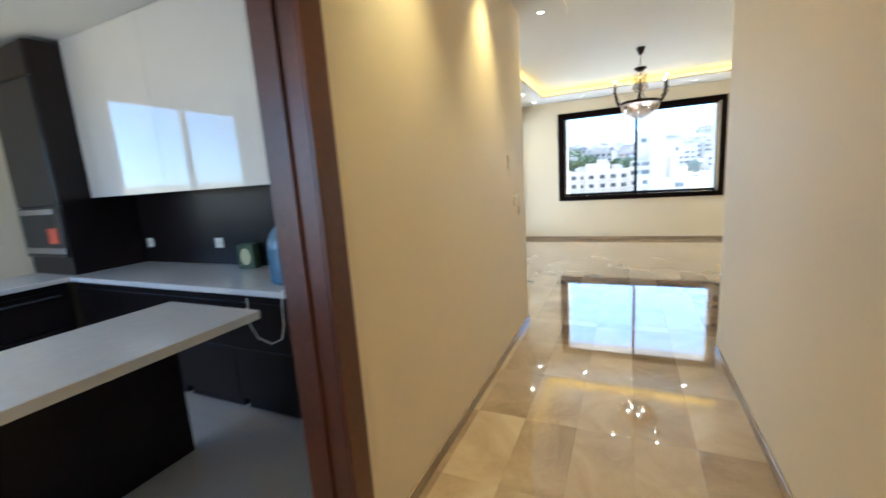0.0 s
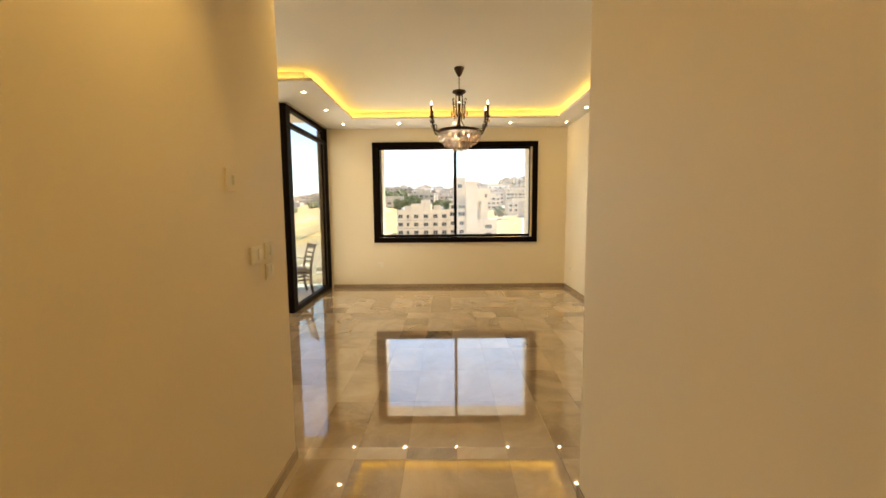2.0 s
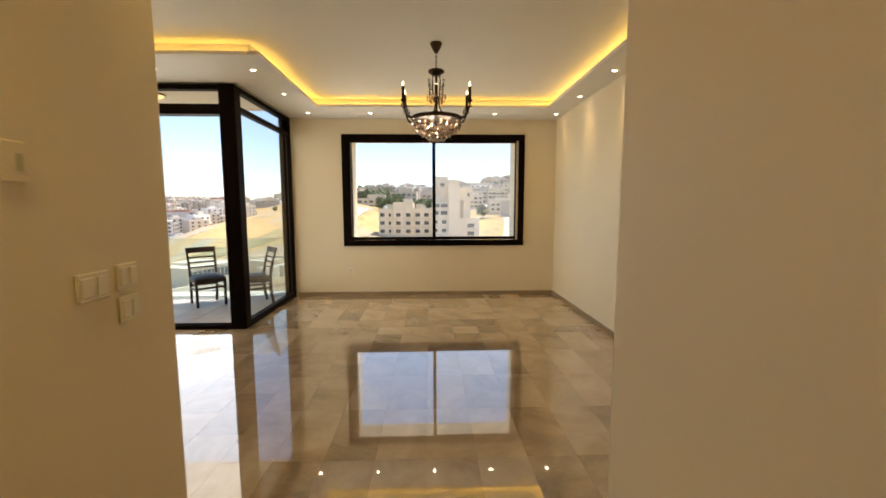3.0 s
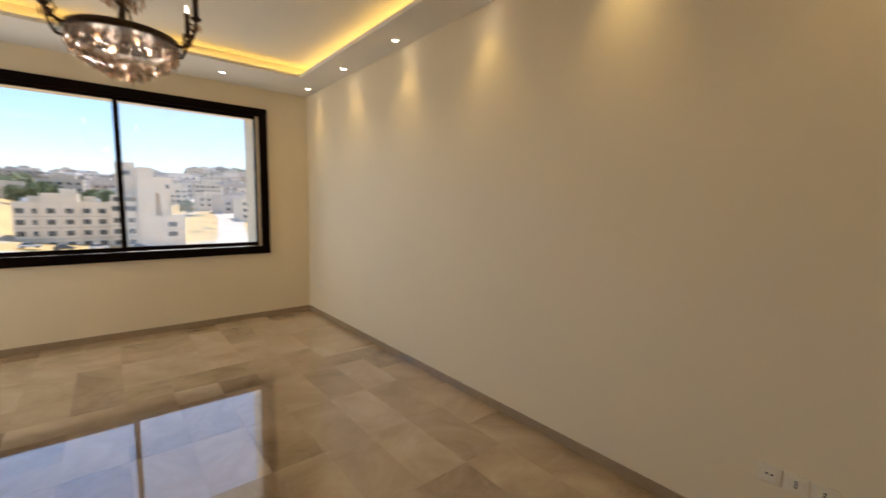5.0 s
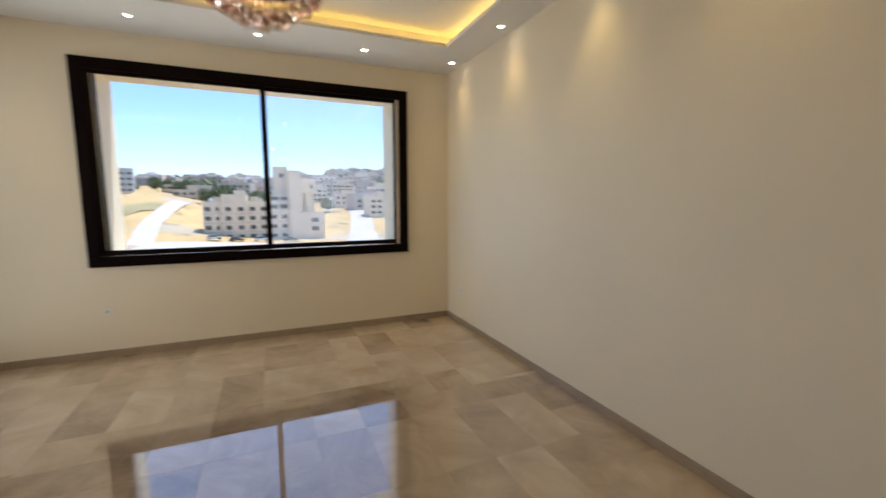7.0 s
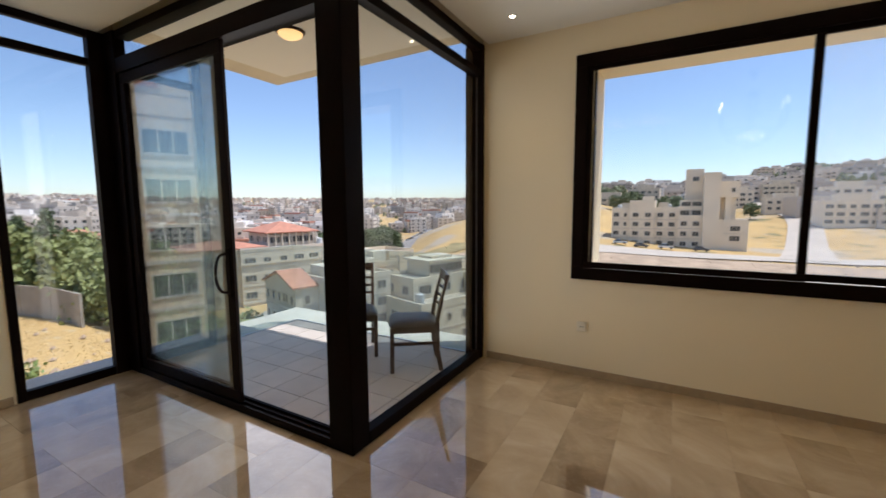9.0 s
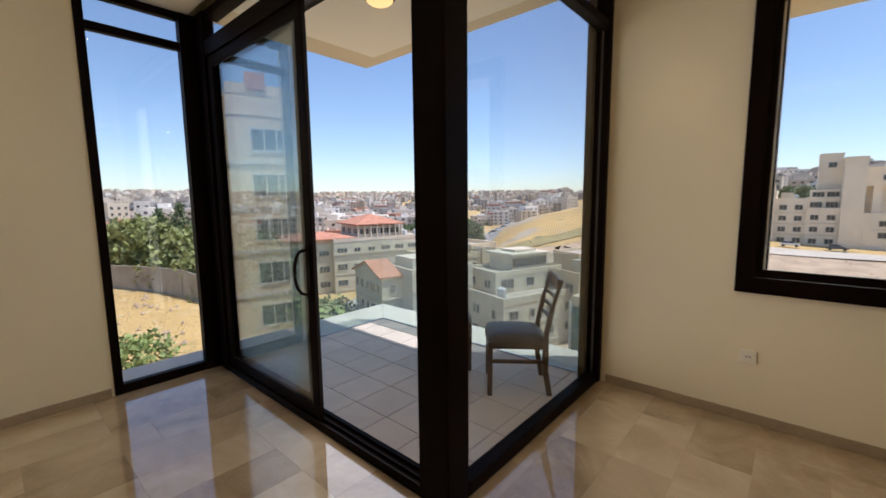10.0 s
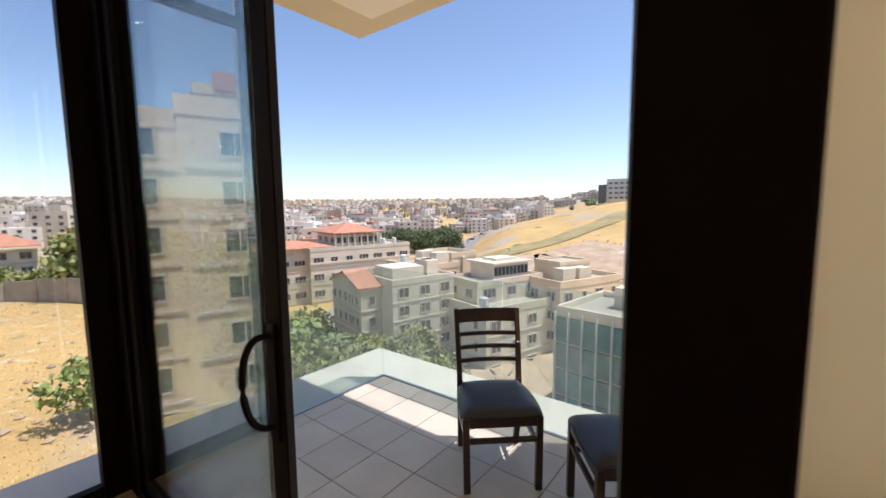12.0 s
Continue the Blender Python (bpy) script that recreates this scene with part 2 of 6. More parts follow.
def part(name, bm, material, parent, label="", smooth=False):
    ob = new(name, mesh_of(name, bm, material, smooth))
    ob.parent = parent
    if label:
        ob["label"] = label
    return ob


def thing(name, at=(0, 0, 0), rz=0, label="", category="", group="", kind=""):
    ob = new(name)
    ob.matrix_basis = pose(*at, 0, 0, rz)
    return tagged(ob, label, category, group, kind)


def structure(name, bm, material, label, category, smooth=False):
    return tagged(new(name, mesh_of(name, bm, material, smooth)), label, category, kind="structure")


def holed(axis, u0, u1, z0, z1, v0, v1, holes=()):
    """A wall slab with openings through it. axis: the way it runs."""
    us = sorted({u0, u1, *[h[0] for h in holes], *[h[1] for h in holes]})
    zs = sorted({z0, z1, *[h[2] for h in holes], *[h[3] for h in holes]})
    solid = {}
    for i in range(len(us) - 1):
        for k in range(len(zs) - 1):
            um, zm = (us[i] + us[i + 1]) / 2, (zs[k] + zs[k + 1]) / 2
            solid[i, k] = not any(h[0] < um < h[1] and h[2] < zm < h[3] for h in holes)
    bm = bmesh.new()

    def P(u, v, z):
        return bm.verts.new((u, v, z) if axis == "x" else (v, u, z))

    def quad(*c):
        bm.faces.new([P(*p) for p in c])

    for (i, k), s in solid.items():
        if not s:
            continue
        a, b, c, d = us[i], us[i + 1], zs[k], zs[k + 1]
        quad((a, v0, c), (b, v0, c), (b, v0, d), (a, v0, d))
        quad((a, v1, c), (b, v1, c), (b, v1, d), (a, v1, d))
        if not solid.get((i - 1, k)):
            quad((a, v0, c), (a, v1, c), (a, v1, d), (a, v0, d))
        if not solid.get((i + 1, k)):
            quad((b, v0, c), (b, v1, c), (b, v1, d), (b, v0, d))
        if not solid.get((i, k - 1)):
            quad((a, v0, c), (b, v0, c), (b, v1, c), (a, v1, c))
        if not solid.get((i, k + 1)):
            quad((a, v0, d), (b, v0, d), (b, v1, d), (a, v1, d))
    bmesh.ops.remove_doubles(bm, verts=bm.verts, dist=1e-5)
    return bm


# ---- the large structure ----
CEIL, SOFF, FZ = 3.094, 2.95, -0.025
WX, PX, PY, WC = -7.17, -4.447, -1.89, -3.148   # west pane, balcony glass, sliding door line, corridor's west wall
RX, RY, LY = -1.545, -5.66, -5.33

structure("wall_north", holed("x", -4.61, 0.2, -0.3, 3.3, 0.0, 0.55, [(-3.46, -0.67, 0.87, 2.635)]), M_WALL, "cream painted outer wall with a wide window opening", "wall")
structure("wall_east", holed("y", -6.05, 0.0, -0.1, 3.3, 0.0, 0.2), M_WALL, "long plain cream painted wall", "wall")
structure("wall_south_east", holed("x", -1.345, 0.0, -0.1, 3.3, -6.05, -5.85), M_WALL, "cream painted wall return", "wall")
structure("wall_corridor_east", holed("y", -11.2, RY, -0.1, 3.3, RX, -1.345), M_WALL, "cream painted corridor wall", "wall")
structure("wall_corridor_west", holed("y", -11.2, LY, -0.1, 3.3, WC - 0.2, WC, [(-9.27, -8.285, -0.1, 2.14)]), M_WALL, "cream painted corridor wall with a kitchen doorway", "wall")
structure("wall_south_west", holed("x", -7.37, WC - 0.2, -0.1, 3.3, LY - 0.2, LY), M_WALL, "cream painted wall of the west bay", "wall")
structure("wall_west", holed("y", LY, -2.64, -0.3, 3.3, -7.37, WX), M_WALL, "cream painted wall beside the fixed pane", "wall")
structure("wall_corridor_end", holed("x", WC, RX, -0.1, 3.3, -11.2, -11.0), M_WALL, "cream painted wall closing the corridor", "wall")

bm = boxes(((-7.6, -12, 3.3), (0.4, 0.24, 3.42)))
add_box(bm, (-7.17, -5.33, CEIL), (0.0, 0.0, 3.3))
add_box(bm, (WC, -11.0, CEIL), (RX, LY, 3.3))
add_box(bm, (RX, -5.85, CEIL), (0.0, LY, 3.3))
structure("ceiling", bm, M_CEIL, "flat white painted ceiling", "ceiling")

# dropped border with a hidden light strip; its tray is open over the middle of the room
LIP = 0.13
bm = bmesh.new()
for x0, x1, y0, y1 in ((-4.40, -0.38, -0.80, 0.0), (-0.38, 0.0, -5.85, 0.0), (-4.40, -3.77, -1.93, -0.80), (-7.17, -3.77, -2.82, -1.93),
                       (-7.17, -2.75, LY, -5.06), (WC, -2.75, -11.0, LY), (-7.17, -6.75, -5.06, -2.82)):
    add_box(bm, (x0, y0, SOFF), (x1, y1, 2.985))
for x0, x1, y0, y1 in ((-4.40, -0.25, -0.67, 0.0), (-0.25, 0.0, -5.85, 0.0), (-4.40, -3.90, -2.06, -0.67), (-7.17, -3.90, -2.69, -2.06),
                       (-7.17, -2.88, LY, -5.19), (WC, -2.88, -11.0, LY), (-7.17, -6.88, -5.19, -2.69)):
    add_box(bm, (x0, y0, 2.985), (x1, y1, CEIL - 0.001))
structure("ceiling_border", bm, M_CEIL, "dropped white ceiling border around the tray", "ceiling")


def led(name, lo, hi):
    ob = tagged(new(name, mesh_of(name, boxes((lo, hi)), M_LED)), "glowing amber light strip hidden on the ceiling border", "light strip", "cove light strips")
    return ob


led("light_strip", (-3.86, -0.70, 2.986), (-0.29, -0.68, 2.998))
led("light_strip", (-0.28, -5.80, 2.986), (-0.26, -0.71, 2.998))
led("light_strip", (-3.89, -2.70, 2.986), (-3.87, -0.71, 2.998))
led("light_strip", (-6.80, -2.72, 2.986), (-3.91, -2.70, 2.998))
led("light_strip", (-6.80, -5.18, 2.986), (-2.90, -5.16, 2.998))
led("light_strip", (-2.87, -10.9, 2.986), (-2.85, -5.20, 2.998))

# skirting
def skirting(name, lo, hi):
    return structure(name, boxes((lo, hi), bevel=0.003), M_SKIRT, "low brown polished stone skirting", "skirting")


SK = 0.042
skirting("skirting_north", (PX + 0.05, -0.012, FZ), (-0.012, 0.0, SK))
skirting("skirting_east", (-0.012, -5.85, FZ), (0.0, 0.0, SK))
skirting("skirting_south_east", (-1.345, -5.85, FZ), (-0.012, -5.838, SK))
skirting("skirting_corridor_east", (RX - 0.012, -11.0, FZ), (RX, RY, SK))
skirting("skirting_corridor_end", (RX - 0.012, RY, FZ), (-1.345, RY + 0.012, SK))
skirting("skirting_corridor_west", (WC, -8.19, FZ), (WC + 0.012, LY, SK))
skirting("skirting_south_west", (-7.17, LY, FZ), (WC + 0.012, LY + 0.012, SK))
skirting("skirting_west", (WX, LY + 0.012, FZ), (WX + 0.012, -2.66, SK))


# ---- window and glazed corner ----
def rect_frame(bm, axis, u0, u1, z0, z1, v0, v1, w, bevel=0.004):
    def B(a, b, c, d):
        lo, hi = ((a, v0, c), (b, v1, d)) if axis == "x" else ((v0, a, c), (v1, b, d))
        add_box(bm, lo, hi, bevel)
    B(u0, u1, z0, z0 + w)
    B(u0, u1, z1 - w, z1)
    B(u0, u0 + w, z0 + w, z1 - w)
    B(u1 - w, u1, z0 + w, z1 - w)
    return bm


def pane(name, lo, hi, parent, material=None):
    ob = part(name, boxes((lo, hi)), material or M_GLASS, parent, "clear glass")
    ob.visible_shadow = False
    return ob


win = thing("window_1", (0, 0, 0), 0, "wide dark brown aluminium sliding window with two panes", "window", kind="structure")
bm = rect_frame(bmesh.new(), "x", -3.60, -0.537, 0.838, 2.697, -0.035, -0.001, 0.10)
rect_frame(bm, "x", -3.455, -0.675, 0.875, 2.63, -0.001, 0.07, 0.012)
part("window_frame", bm, M_FRAME, win)
for u0, u1, v in ((-3.515, -2.045, -0.012), (-2.09, -0.622, 0.022)):
    s = part("sash", rect_frame(bmesh.new(), "x", u0 if v < 0 else u0, u1, 0.94, 2.612, v - 0.008 if v < 0 else v - 0.014, v + 0.014, 0.05), M_FRAME, win)
    pane("pane", (u0 + 0.04, v - 0.002, 0.98), (u1 - 0.04, v + 0.002, 2.57), s, M_GLASS if v < 0 else M_GLASSVEIL)
part("sill", boxes(((-3.44, 0.07, 0.871), (-0.69, 0.58, 0.885)), bevel=0.004), M_LEDGE, win, "pale stone outer sill")

ZT0, ZT1 = 2.66, 2.72   # transom
GT = 2.95
# corner post and end columns
post = thing("window_2", (0, 0, 0), 0, "dark brown glazed corner with a sliding balcony door standing open", "glazed corner", kind="structure")
part("corner_post", boxes(((-4.638, PY, FZ), (PX, -1.73, GT)), bevel=0.006), M_FRAME, post, "thick dark brown corner post")
part("column", boxes(((-7.235, -2.0, FZ), (-7.15, -1.80, GT)), ((-7.15, PY, FZ), (-6.985, -1.80, GT)), bevel=0.004), M_FRAME, post)
# fixed glazing towards the north wall
bm = boxes(((-4.53, -1.73, FZ), (PX, -0.055, 0.055)), ((-4.53, -1.73, ZT0), (PX, -0.055, ZT1)), ((-4.53, -1.73, GT - 0.06), (PX, -0.055, GT)),
           ((-4.55, -0.055, FZ), (PX + 0.01, -0.001, GT)), ((-4.60, -0.075, FZ), (-4.55, -0.001, GT)), bevel=0.004)
f = part("fixed_frame", bm, M_FRAME, post)
pane("pane", (-4.494, -1.74, 0.05), (-4.488, -0.05, ZT0 + 0.01), f)
pane("pane", (-4.494, -1.74, ZT1 - 0.01), (-4.488, -0.05, GT - 0.05), f)
part("seal", boxes(((-4.498, -1.728, 0.055), (-4.484, -1.722, ZT0)), ((-4.498, -0.064, 0.055), (-4.484, -0.056, ZT0))), M_RUBBER, f)
# fixed pane to the west
bm = boxes(((-7.225, -2.64, FZ), (WX + 0.015, -2.585, GT)), ((-7.22, -2.585, FZ), (WX + 0.01, -2.0, 0.05)), ((-7.22, -2.585, ZT0), (WX + 0.01, -2.0, ZT1)),
           ((-7.22, -2.585, GT - 0.06), (WX + 0.01, -2.0, GT)), bevel=0.004)
f = part("fixed_frame", bm, M_FRAME, post)
pane("pane", (-7.200, -2.59, 0.045), (-7.194, -1.995, ZT0 + 0.01), f)
pane("pane", (-7.200, -2.59, ZT1 - 0.01), (-7.194, -1.995, GT - 0.05), f)
# door frame, head and track
bm = boxes(((-6.985, -1.885, 2.60), (-4.625, -1.75, ZT1)), ((-6.985, -1.87, GT - 0.06), (-4.625, -1.77, GT)), ((-6.985, -1.885, FZ), (-4.625, -1.74, 0.012)),
           ((-6.985, -1.885, 0.012), (-4.625, -1.872, 0.032)), ((-6.985, -1.838, 0.012), (-4.625, -1.828, 0.032)), ((-6.985, -1.79, 0.012), (-4.625, -1.78, 0.032)), bevel=0.002)
f = part("door_frame", bm, M_FRAME, post)
pane("pane", (-6.99, -1.822, ZT1 - 0.01), (-4.62, -1.818, GT - 0.05), f)


def door_leaf(x0, x1, y0, y1, with_handle):
    leaf = part("sliding_door", rect_frame(bmesh.new(), "x", x0, x1, 0.034, 2.60, y0, y1, 0.085), M_FRAME, post, "sliding glass door leaf")
    pane("pane", (x0 + 0.08, (y0 + y1) / 2 - 0.003, 0.11), (x1 - 0.08, (y0 + y1) / 2 + 0.003, 2.52), leaf, M_GLASSD)
    if with_handle:
        hx = x1 - 0.045
        bm = bmesh.new()
        arc = [(k - 8) / 8 * math.pi / 2 for k in range(17)]
        add_tube(bm, [(hx - 0.01 - 0.03 * max(0.0, math.cos(a)) ** 0.6, y0 - 0.005 - 0.073 * max(0.0, math.cos(a)) ** 0.6, 1.0 + 0.14 * math.sin(a)) for a in arc], 0.0105, 8)
        add_box(bm, (hx - 0.03, y0 - 0.008, 0.82), (hx + 0.02, y0 + 0.001, 1.18), 0.003)
        part("handle", bm, M_FRAME, leaf, "curved dark pull handle", smooth=False)
    return leaf


door_leaf(-6.985, -5.55, -1.868, -1.838, True)
door_leaf(-6.975, -5.66, -1.826, -1.794, False)

# ---- balcony ----
structure("balcony_slab", boxes(((-7.78, -2.75, -0.30), (-7.37, -1.74, -0.045)), ((-7.37, -1.74, -0.30), (-4.447, 0.55, -0.045)), ((-7.78, -1.74, -0.30), (-7.37, 0.55, -0.045))), M_LEDGE, "pale concrete balcony slab with an outer ledge", "balcony")
structure("balcony_roof", boxes(((-7.60, -2.9, 3.12), (-7.17, -1.80, 3.30)), ((-7.60, -1.80, 3.12), (-4.3, 0.24, 3.30))), M_SOFFIT, "cream painted balcony roof slab", "balcony roof")
structure("roof_fascia", boxes(((-7.17, -1.80, 2.952), (-4.45, -1.74, 3.12)), ((-4.53, -1.74, 2.952), (-4.45, 0.0, 3.12)), ((-7.23, -2.64, 2.952), (-7.17, -1.80, 3.12))), M_SOFFIT, "painted lintel above the glazing", "lintel")
structure("balcony_bed", boxes(((-7.14, -1.735, -0.044), (-4.55, 0.02, -0.036))), M_BGROUT, "dark mortar joints under the balcony tiles", "mortar bed")

rail = thing("glass_balustrade", (0, 0, 0), 0, "frameless green-tinted glass balustrade along the balcony edge", "balustrade")
GB = 0.98
for k, (lo, hi) in enumerate((((-7.165, -1.70, -0.04), (-7.153, 0.02, GB)), ((-7.165, 0.02, -0.04), (-5.92, 0.032, GB)), ((-5.91, 0.02, -0.04), (-4.63, 0.032, GB)))):
    part("glass_panel", boxes((lo, hi), bevel=0.001), M_GLASSG, rail, "thick tinted glass panel")
part("base_channel", boxes(((-7.172, -1.70, -0.036), (-7.146, 0.034, -0.018)), ((-7.146, 0.014, -0.036), (-4.63, 0.038, -0.018))), M_STEEL, rail, "slim metal base channel")

# ---- ceiling lamps ----
def downlight(x, y, z=SOFF, watts=SPOT_WATTS):
    lamp = thing("downlight", (x, y, z), 0, "small round white recessed ceiling downlight, lit", "downlight", "ceiling downlights")
    bm = bmesh.new()
    add_lathe(bm, [(0.022, -0.0005), (0.024, -0.006), (0.040, -0.005), (0.042, -0.0005)], n=20)
    part("ring", bm, M_WHITE, lamp, smooth=False)
    bm = bmesh.new()
    add_lathe(bm, [(0.021, -0.0042), (0.021, -0.0015)], n=16)
    part("lens", bm, M_BULB, lamp, "glowing lens")
    d = bpy.data.lights.new("downlight", "SPOT")
    d.energy, d.color, d.spot_size, d.spot_blend, d.shadow_soft_size = watts, WARM, radians(84), 1.0, 0.03
    ob = new("downlight_beam", d)
    ob.matrix_basis = pose(x, y, z - 0.012, 0, 0, 0)
    return lamp


for k in range(5):
    downlight(-0.145 - 0.968 * k, -0.424)
for k in range(1, 6):
    downlight(-0.147, -0.424 - 1.02 * k)
for x, y in ((-4.01, -1.46), (-4.01, -2.39), (-5.03, -2.39), (-6.05, -2.39), (-6.95, -3.4), (-6.95, -4.4), (-2.96, -5.26), (-4.0, -5.2), (-5.0, -5.2), (-6.0, -5.2)):
    downlight(x, y)
for y in (-6.45, -7.65, -8.85, -10.05):
    downlight(-2.96, y, SOFF, SPOT_WATTS * 3.8)

# ---- chandelier ----
CX, CY = -2.07, -2.77
ch = thing("chandelier", (CX, CY, 0), 0, "dark bronze chandelier with candle bulbs and a basket of hanging crystals", "chandelier")
bm = bmesh.new()
add_lathe(bm, [(0.012, 2.995), (0.03, 3.02), (0.052, 3.065), (0.058, 3.08), (0.058, CEIL - 0.0005)], n=20)
part("canopy", bm, M_BRONZE, ch, smooth=True)
bm = bmesh.new()
for k in range(7):
    z0 = 2.985 - k * 0.023
    ring = []
    for j in range(11):
        an = 2 * math.pi * j / 10
        u, v = 0.008 * math.cos(an), 0.016 * math.sin(an)
        ring.append((u if k % 2 else 0, 0 if k % 2 else u, z0 + v))
    add_tube(bm, ring, 0.0025, 5)
part("chain", bm, M_BRONZE, ch)
bm = bmesh.new()
add_lathe(bm, [(0.01, 2.845), (0.075, 2.835), (0.082, 2.82), (0.07, 2.808), (0.05, 2.80), (0.04, 2.785)], n=24)
part("crown", bm, M_BRONZE, ch, smooth=True)
bm = bmesh.new()
add_lathe(bm, [(0.012, 2.80), (0.010, 2.60), (0.03, 2.575), (0.034, 2.555), (0.016, 2.53), (0.012, 2.46), (0.03, 2.42), (0.014, 2.39), (0.012, 2.30)], n=14)
part("stem", bm, M_BRONZE, ch, smooth=True)
for k in range(4):
    an = math.pi / 4 + k * math.pi / 2
    c, s = math.cos(an), math.sin(an)
    bm = bmesh.new()
    add_tube(bm, [(r * c, r * s, z) for r, z in ((0.05, 2.80), (0.055, 2.72), (0.045, 2.62), (0.05, 2.565))], 0.006, 6)
    add_tube(bm, [(r * c, r * s, z) for r, z in ((0.055, 2.60), (0.085, 2.585), (0.10, 2.62), (0.085, 2.65), (0.075, 2.63))], 0.005, 6)
    add_tube(bm, [(r * c, r * s, z) for r, z in ((0.055, 2.66), (0.09, 2.67), (0.10, 2.70), (0.115, 2.715), (0.10, 2.735), (0.085, 2.72))], 0.005, 6)
    part("scroll_upright", bm, M_BRONZE, ch, smooth=True)
bm = bmesh.new()
add_lathe(bm, [(0.0155, 2.57), (0.0155, 2.69), (0.008, 2.694)], n=10)
t_ = part("inner_candle", bm, M_BRONZE, ch)
bm = bmesh.new()
add_lathe(bm, [(0.008, 2.692), (0.012, 2.706), (0.009, 2.726), (0.002, 2.748)], n=10)
part("bulb", bm, M_FLAME, t_, "glowing flame-shaped bulb", smooth=True)
bm = bmesh.new()
for an in range(3):
    a_ = an * 2 * math.pi / 3
    add_tube(bm, [(r * math.cos(a_), r * math.sin(a_), z) for r, z in ((0.022, 2.53), (0.035, 2.47), (0.07, 2.42), (0.16, 2.385), (0.235, 2.375))], 0.006, 6)
part("spoke", bm, M_BRONZE, ch, smooth=True)
bm = bmesh.new()
add_lathe(bm, [(0.225, 2.355), (0.245, 2.355), (0.252, 2.37), (0.248, 2.388), (0.23, 2.392), (0.222, 2.378)], n=48)
part("ring", bm, M_BRONZE, ch, smooth=True)
ARMS = [radians(a) for a in (25, -25, 155, -155)]
for an in ARMS:
    c, s = math.cos(an), math.sin(an)
    bm = bmesh.new()
    add_tube(bm, [(r * c, r * s, z) for r, z in ((0.235, 2.37), (0.27, 2.355), (0.31, 2.37), (0.335, 2.42), (0.35, 2.47), (0.352, 2.505))], 0.010, 8, 0.007)
    add_tube(bm, [(r * c, r * s, z) for r, z in ((0.30, 2.38), (0.285, 2.41), (0.30, 2.435), (0.318, 2.425), (0.312, 2.41))], 0.006, 6)
    add_tube(bm, [(r * c, r * s, z) for r, z in ((0.34, 2.44), (0.318, 2.46), (0.322, 2.485), (0.338, 2.48))], 0.006, 6)
    add_lathe(bm, [(0.008, 2.495), (0.026, 2.51), (0.028, 2.518), (0.012, 2.522)], at=(0.352 * c, 0.352 * s, 0), n=12)
    arm = part("arm", bm, M_BRONZE, ch, smooth=True)
    bm = bmesh.new()
    add_lathe(bm, [(0.0145, 2.52), (0.0145, 2.640), (0.008, 2.645)], at=(0.352 * c, 0.352 * s, 0), n=10)
    part("candle", bm, M_BRONZE, arm, "dark candle sleeve")
    bm = bmesh.new()
    add_lathe(bm, [(0.006, 2.643), (0.0095, 2.654), (0.0075, 2.670), (0.002, 2.69)], at=(0.352 * c, 0.352 * s, 0), n=10)
    part("bulb", bm, M_FLAME, arm, "glowing flame-shaped bulb", smooth=True)
    bm = bmesh.new()
    for j in range(5):
        q = 0.02 * math.cos(j * 1.256), 0.02 * math.sin(j * 1.256)
        add_lathe(bm, [(0.001, 2.445), (0.007, 2.462), (0.001, 2.49)], at=(0.352 * c + q[0], 0.352 * s + q[1], 0), n=5)
    part("pendant", bm, M_CRYSTAL, arm, "small clear crystal drops").visible_shadow = False
rc = random.Random(3)
for lvl, (r, z, cnt, ln) in enumerate(((0.244, 2.358, 64, 0.075), (0.232, 2.325, 60, 0.06), (0.205, 2.305, 54, 0.065), (0.175, 2.285, 46, 0.065), (0.14, 2.262, 38, 0.07), (0.105, 2.242, 30, 0.07), (0.07, 2.225, 20, 0.075), (0.03, 2.21, 9, 0.075), (0.095, 2.60, 24, 0.05), (0.06, 2.575, 16, 0.06))):
    bm = bmesh.new()
    for j in range(cnt):
        an = 2 * math.pi * (j + 0.5 * (lvl % 2)) / cnt
        x, y = r * math.cos(an), r * math.sin(an)
        dz = rc.uniform(-0.012, 0.012)
        add_lathe(bm, [(0.001, z + dz - ln), (0.0068, z + dz - ln * 0.72), (0.0035, z + dz - ln * 0.3), (0.001, z + dz - ln * 0.22)], at=(x, y, 0), n=5)
        add_lathe(bm, [(0.001, z + dz - ln * 0.2), (0.0055, z + dz - ln * 0.1), (0.001, z + dz)], at=(x, y, 0), n=5)
    part("crystal_tier", bm, M_CRYSTAL, ch, "ring of clear cut crystal drops").visible_shadow = False
for j in range(4):
    an = j * math.pi / 2 + 0.4
    bm = bmesh.new()
    add_lathe(bm, [(0.004, 2.318), (0.010, 2.328), (0.010, 2.345), (0.003, 2.358)], at=(0.12 * math.cos(an), 0.12 * math.sin(an), 0), n=8)
    part("basket_bulb", bm, M_BASKETGLOW, ch, "glowing bulb inside the crystal basket")
for an in ARMS:
    d = bpy.data.lights.new("candle_light", "POINT")
    d.energy, d.color, d.shadow_soft_size = CANDLE_WATTS, (1.0, 0.84, 0.62), 0.012
    new("candle_light", d).location = (CX + 0.352 * math.cos(an), CY + 0.352 * math.sin(an), 2.705)
for j in range(4):
    d = bpy.data.lights.new("basket_light", "POINT")
    d.energy, d.color, d.shadow_soft_size = BASKET_WATTS, (1.0, 0.86, 0.66), 0.012
    an = j * math.pi / 2 + 0.4
    new("basket_light", d).location = (CX + 0.12 * math.cos(an), CY + 0.12 * math.sin(an), 2.30)



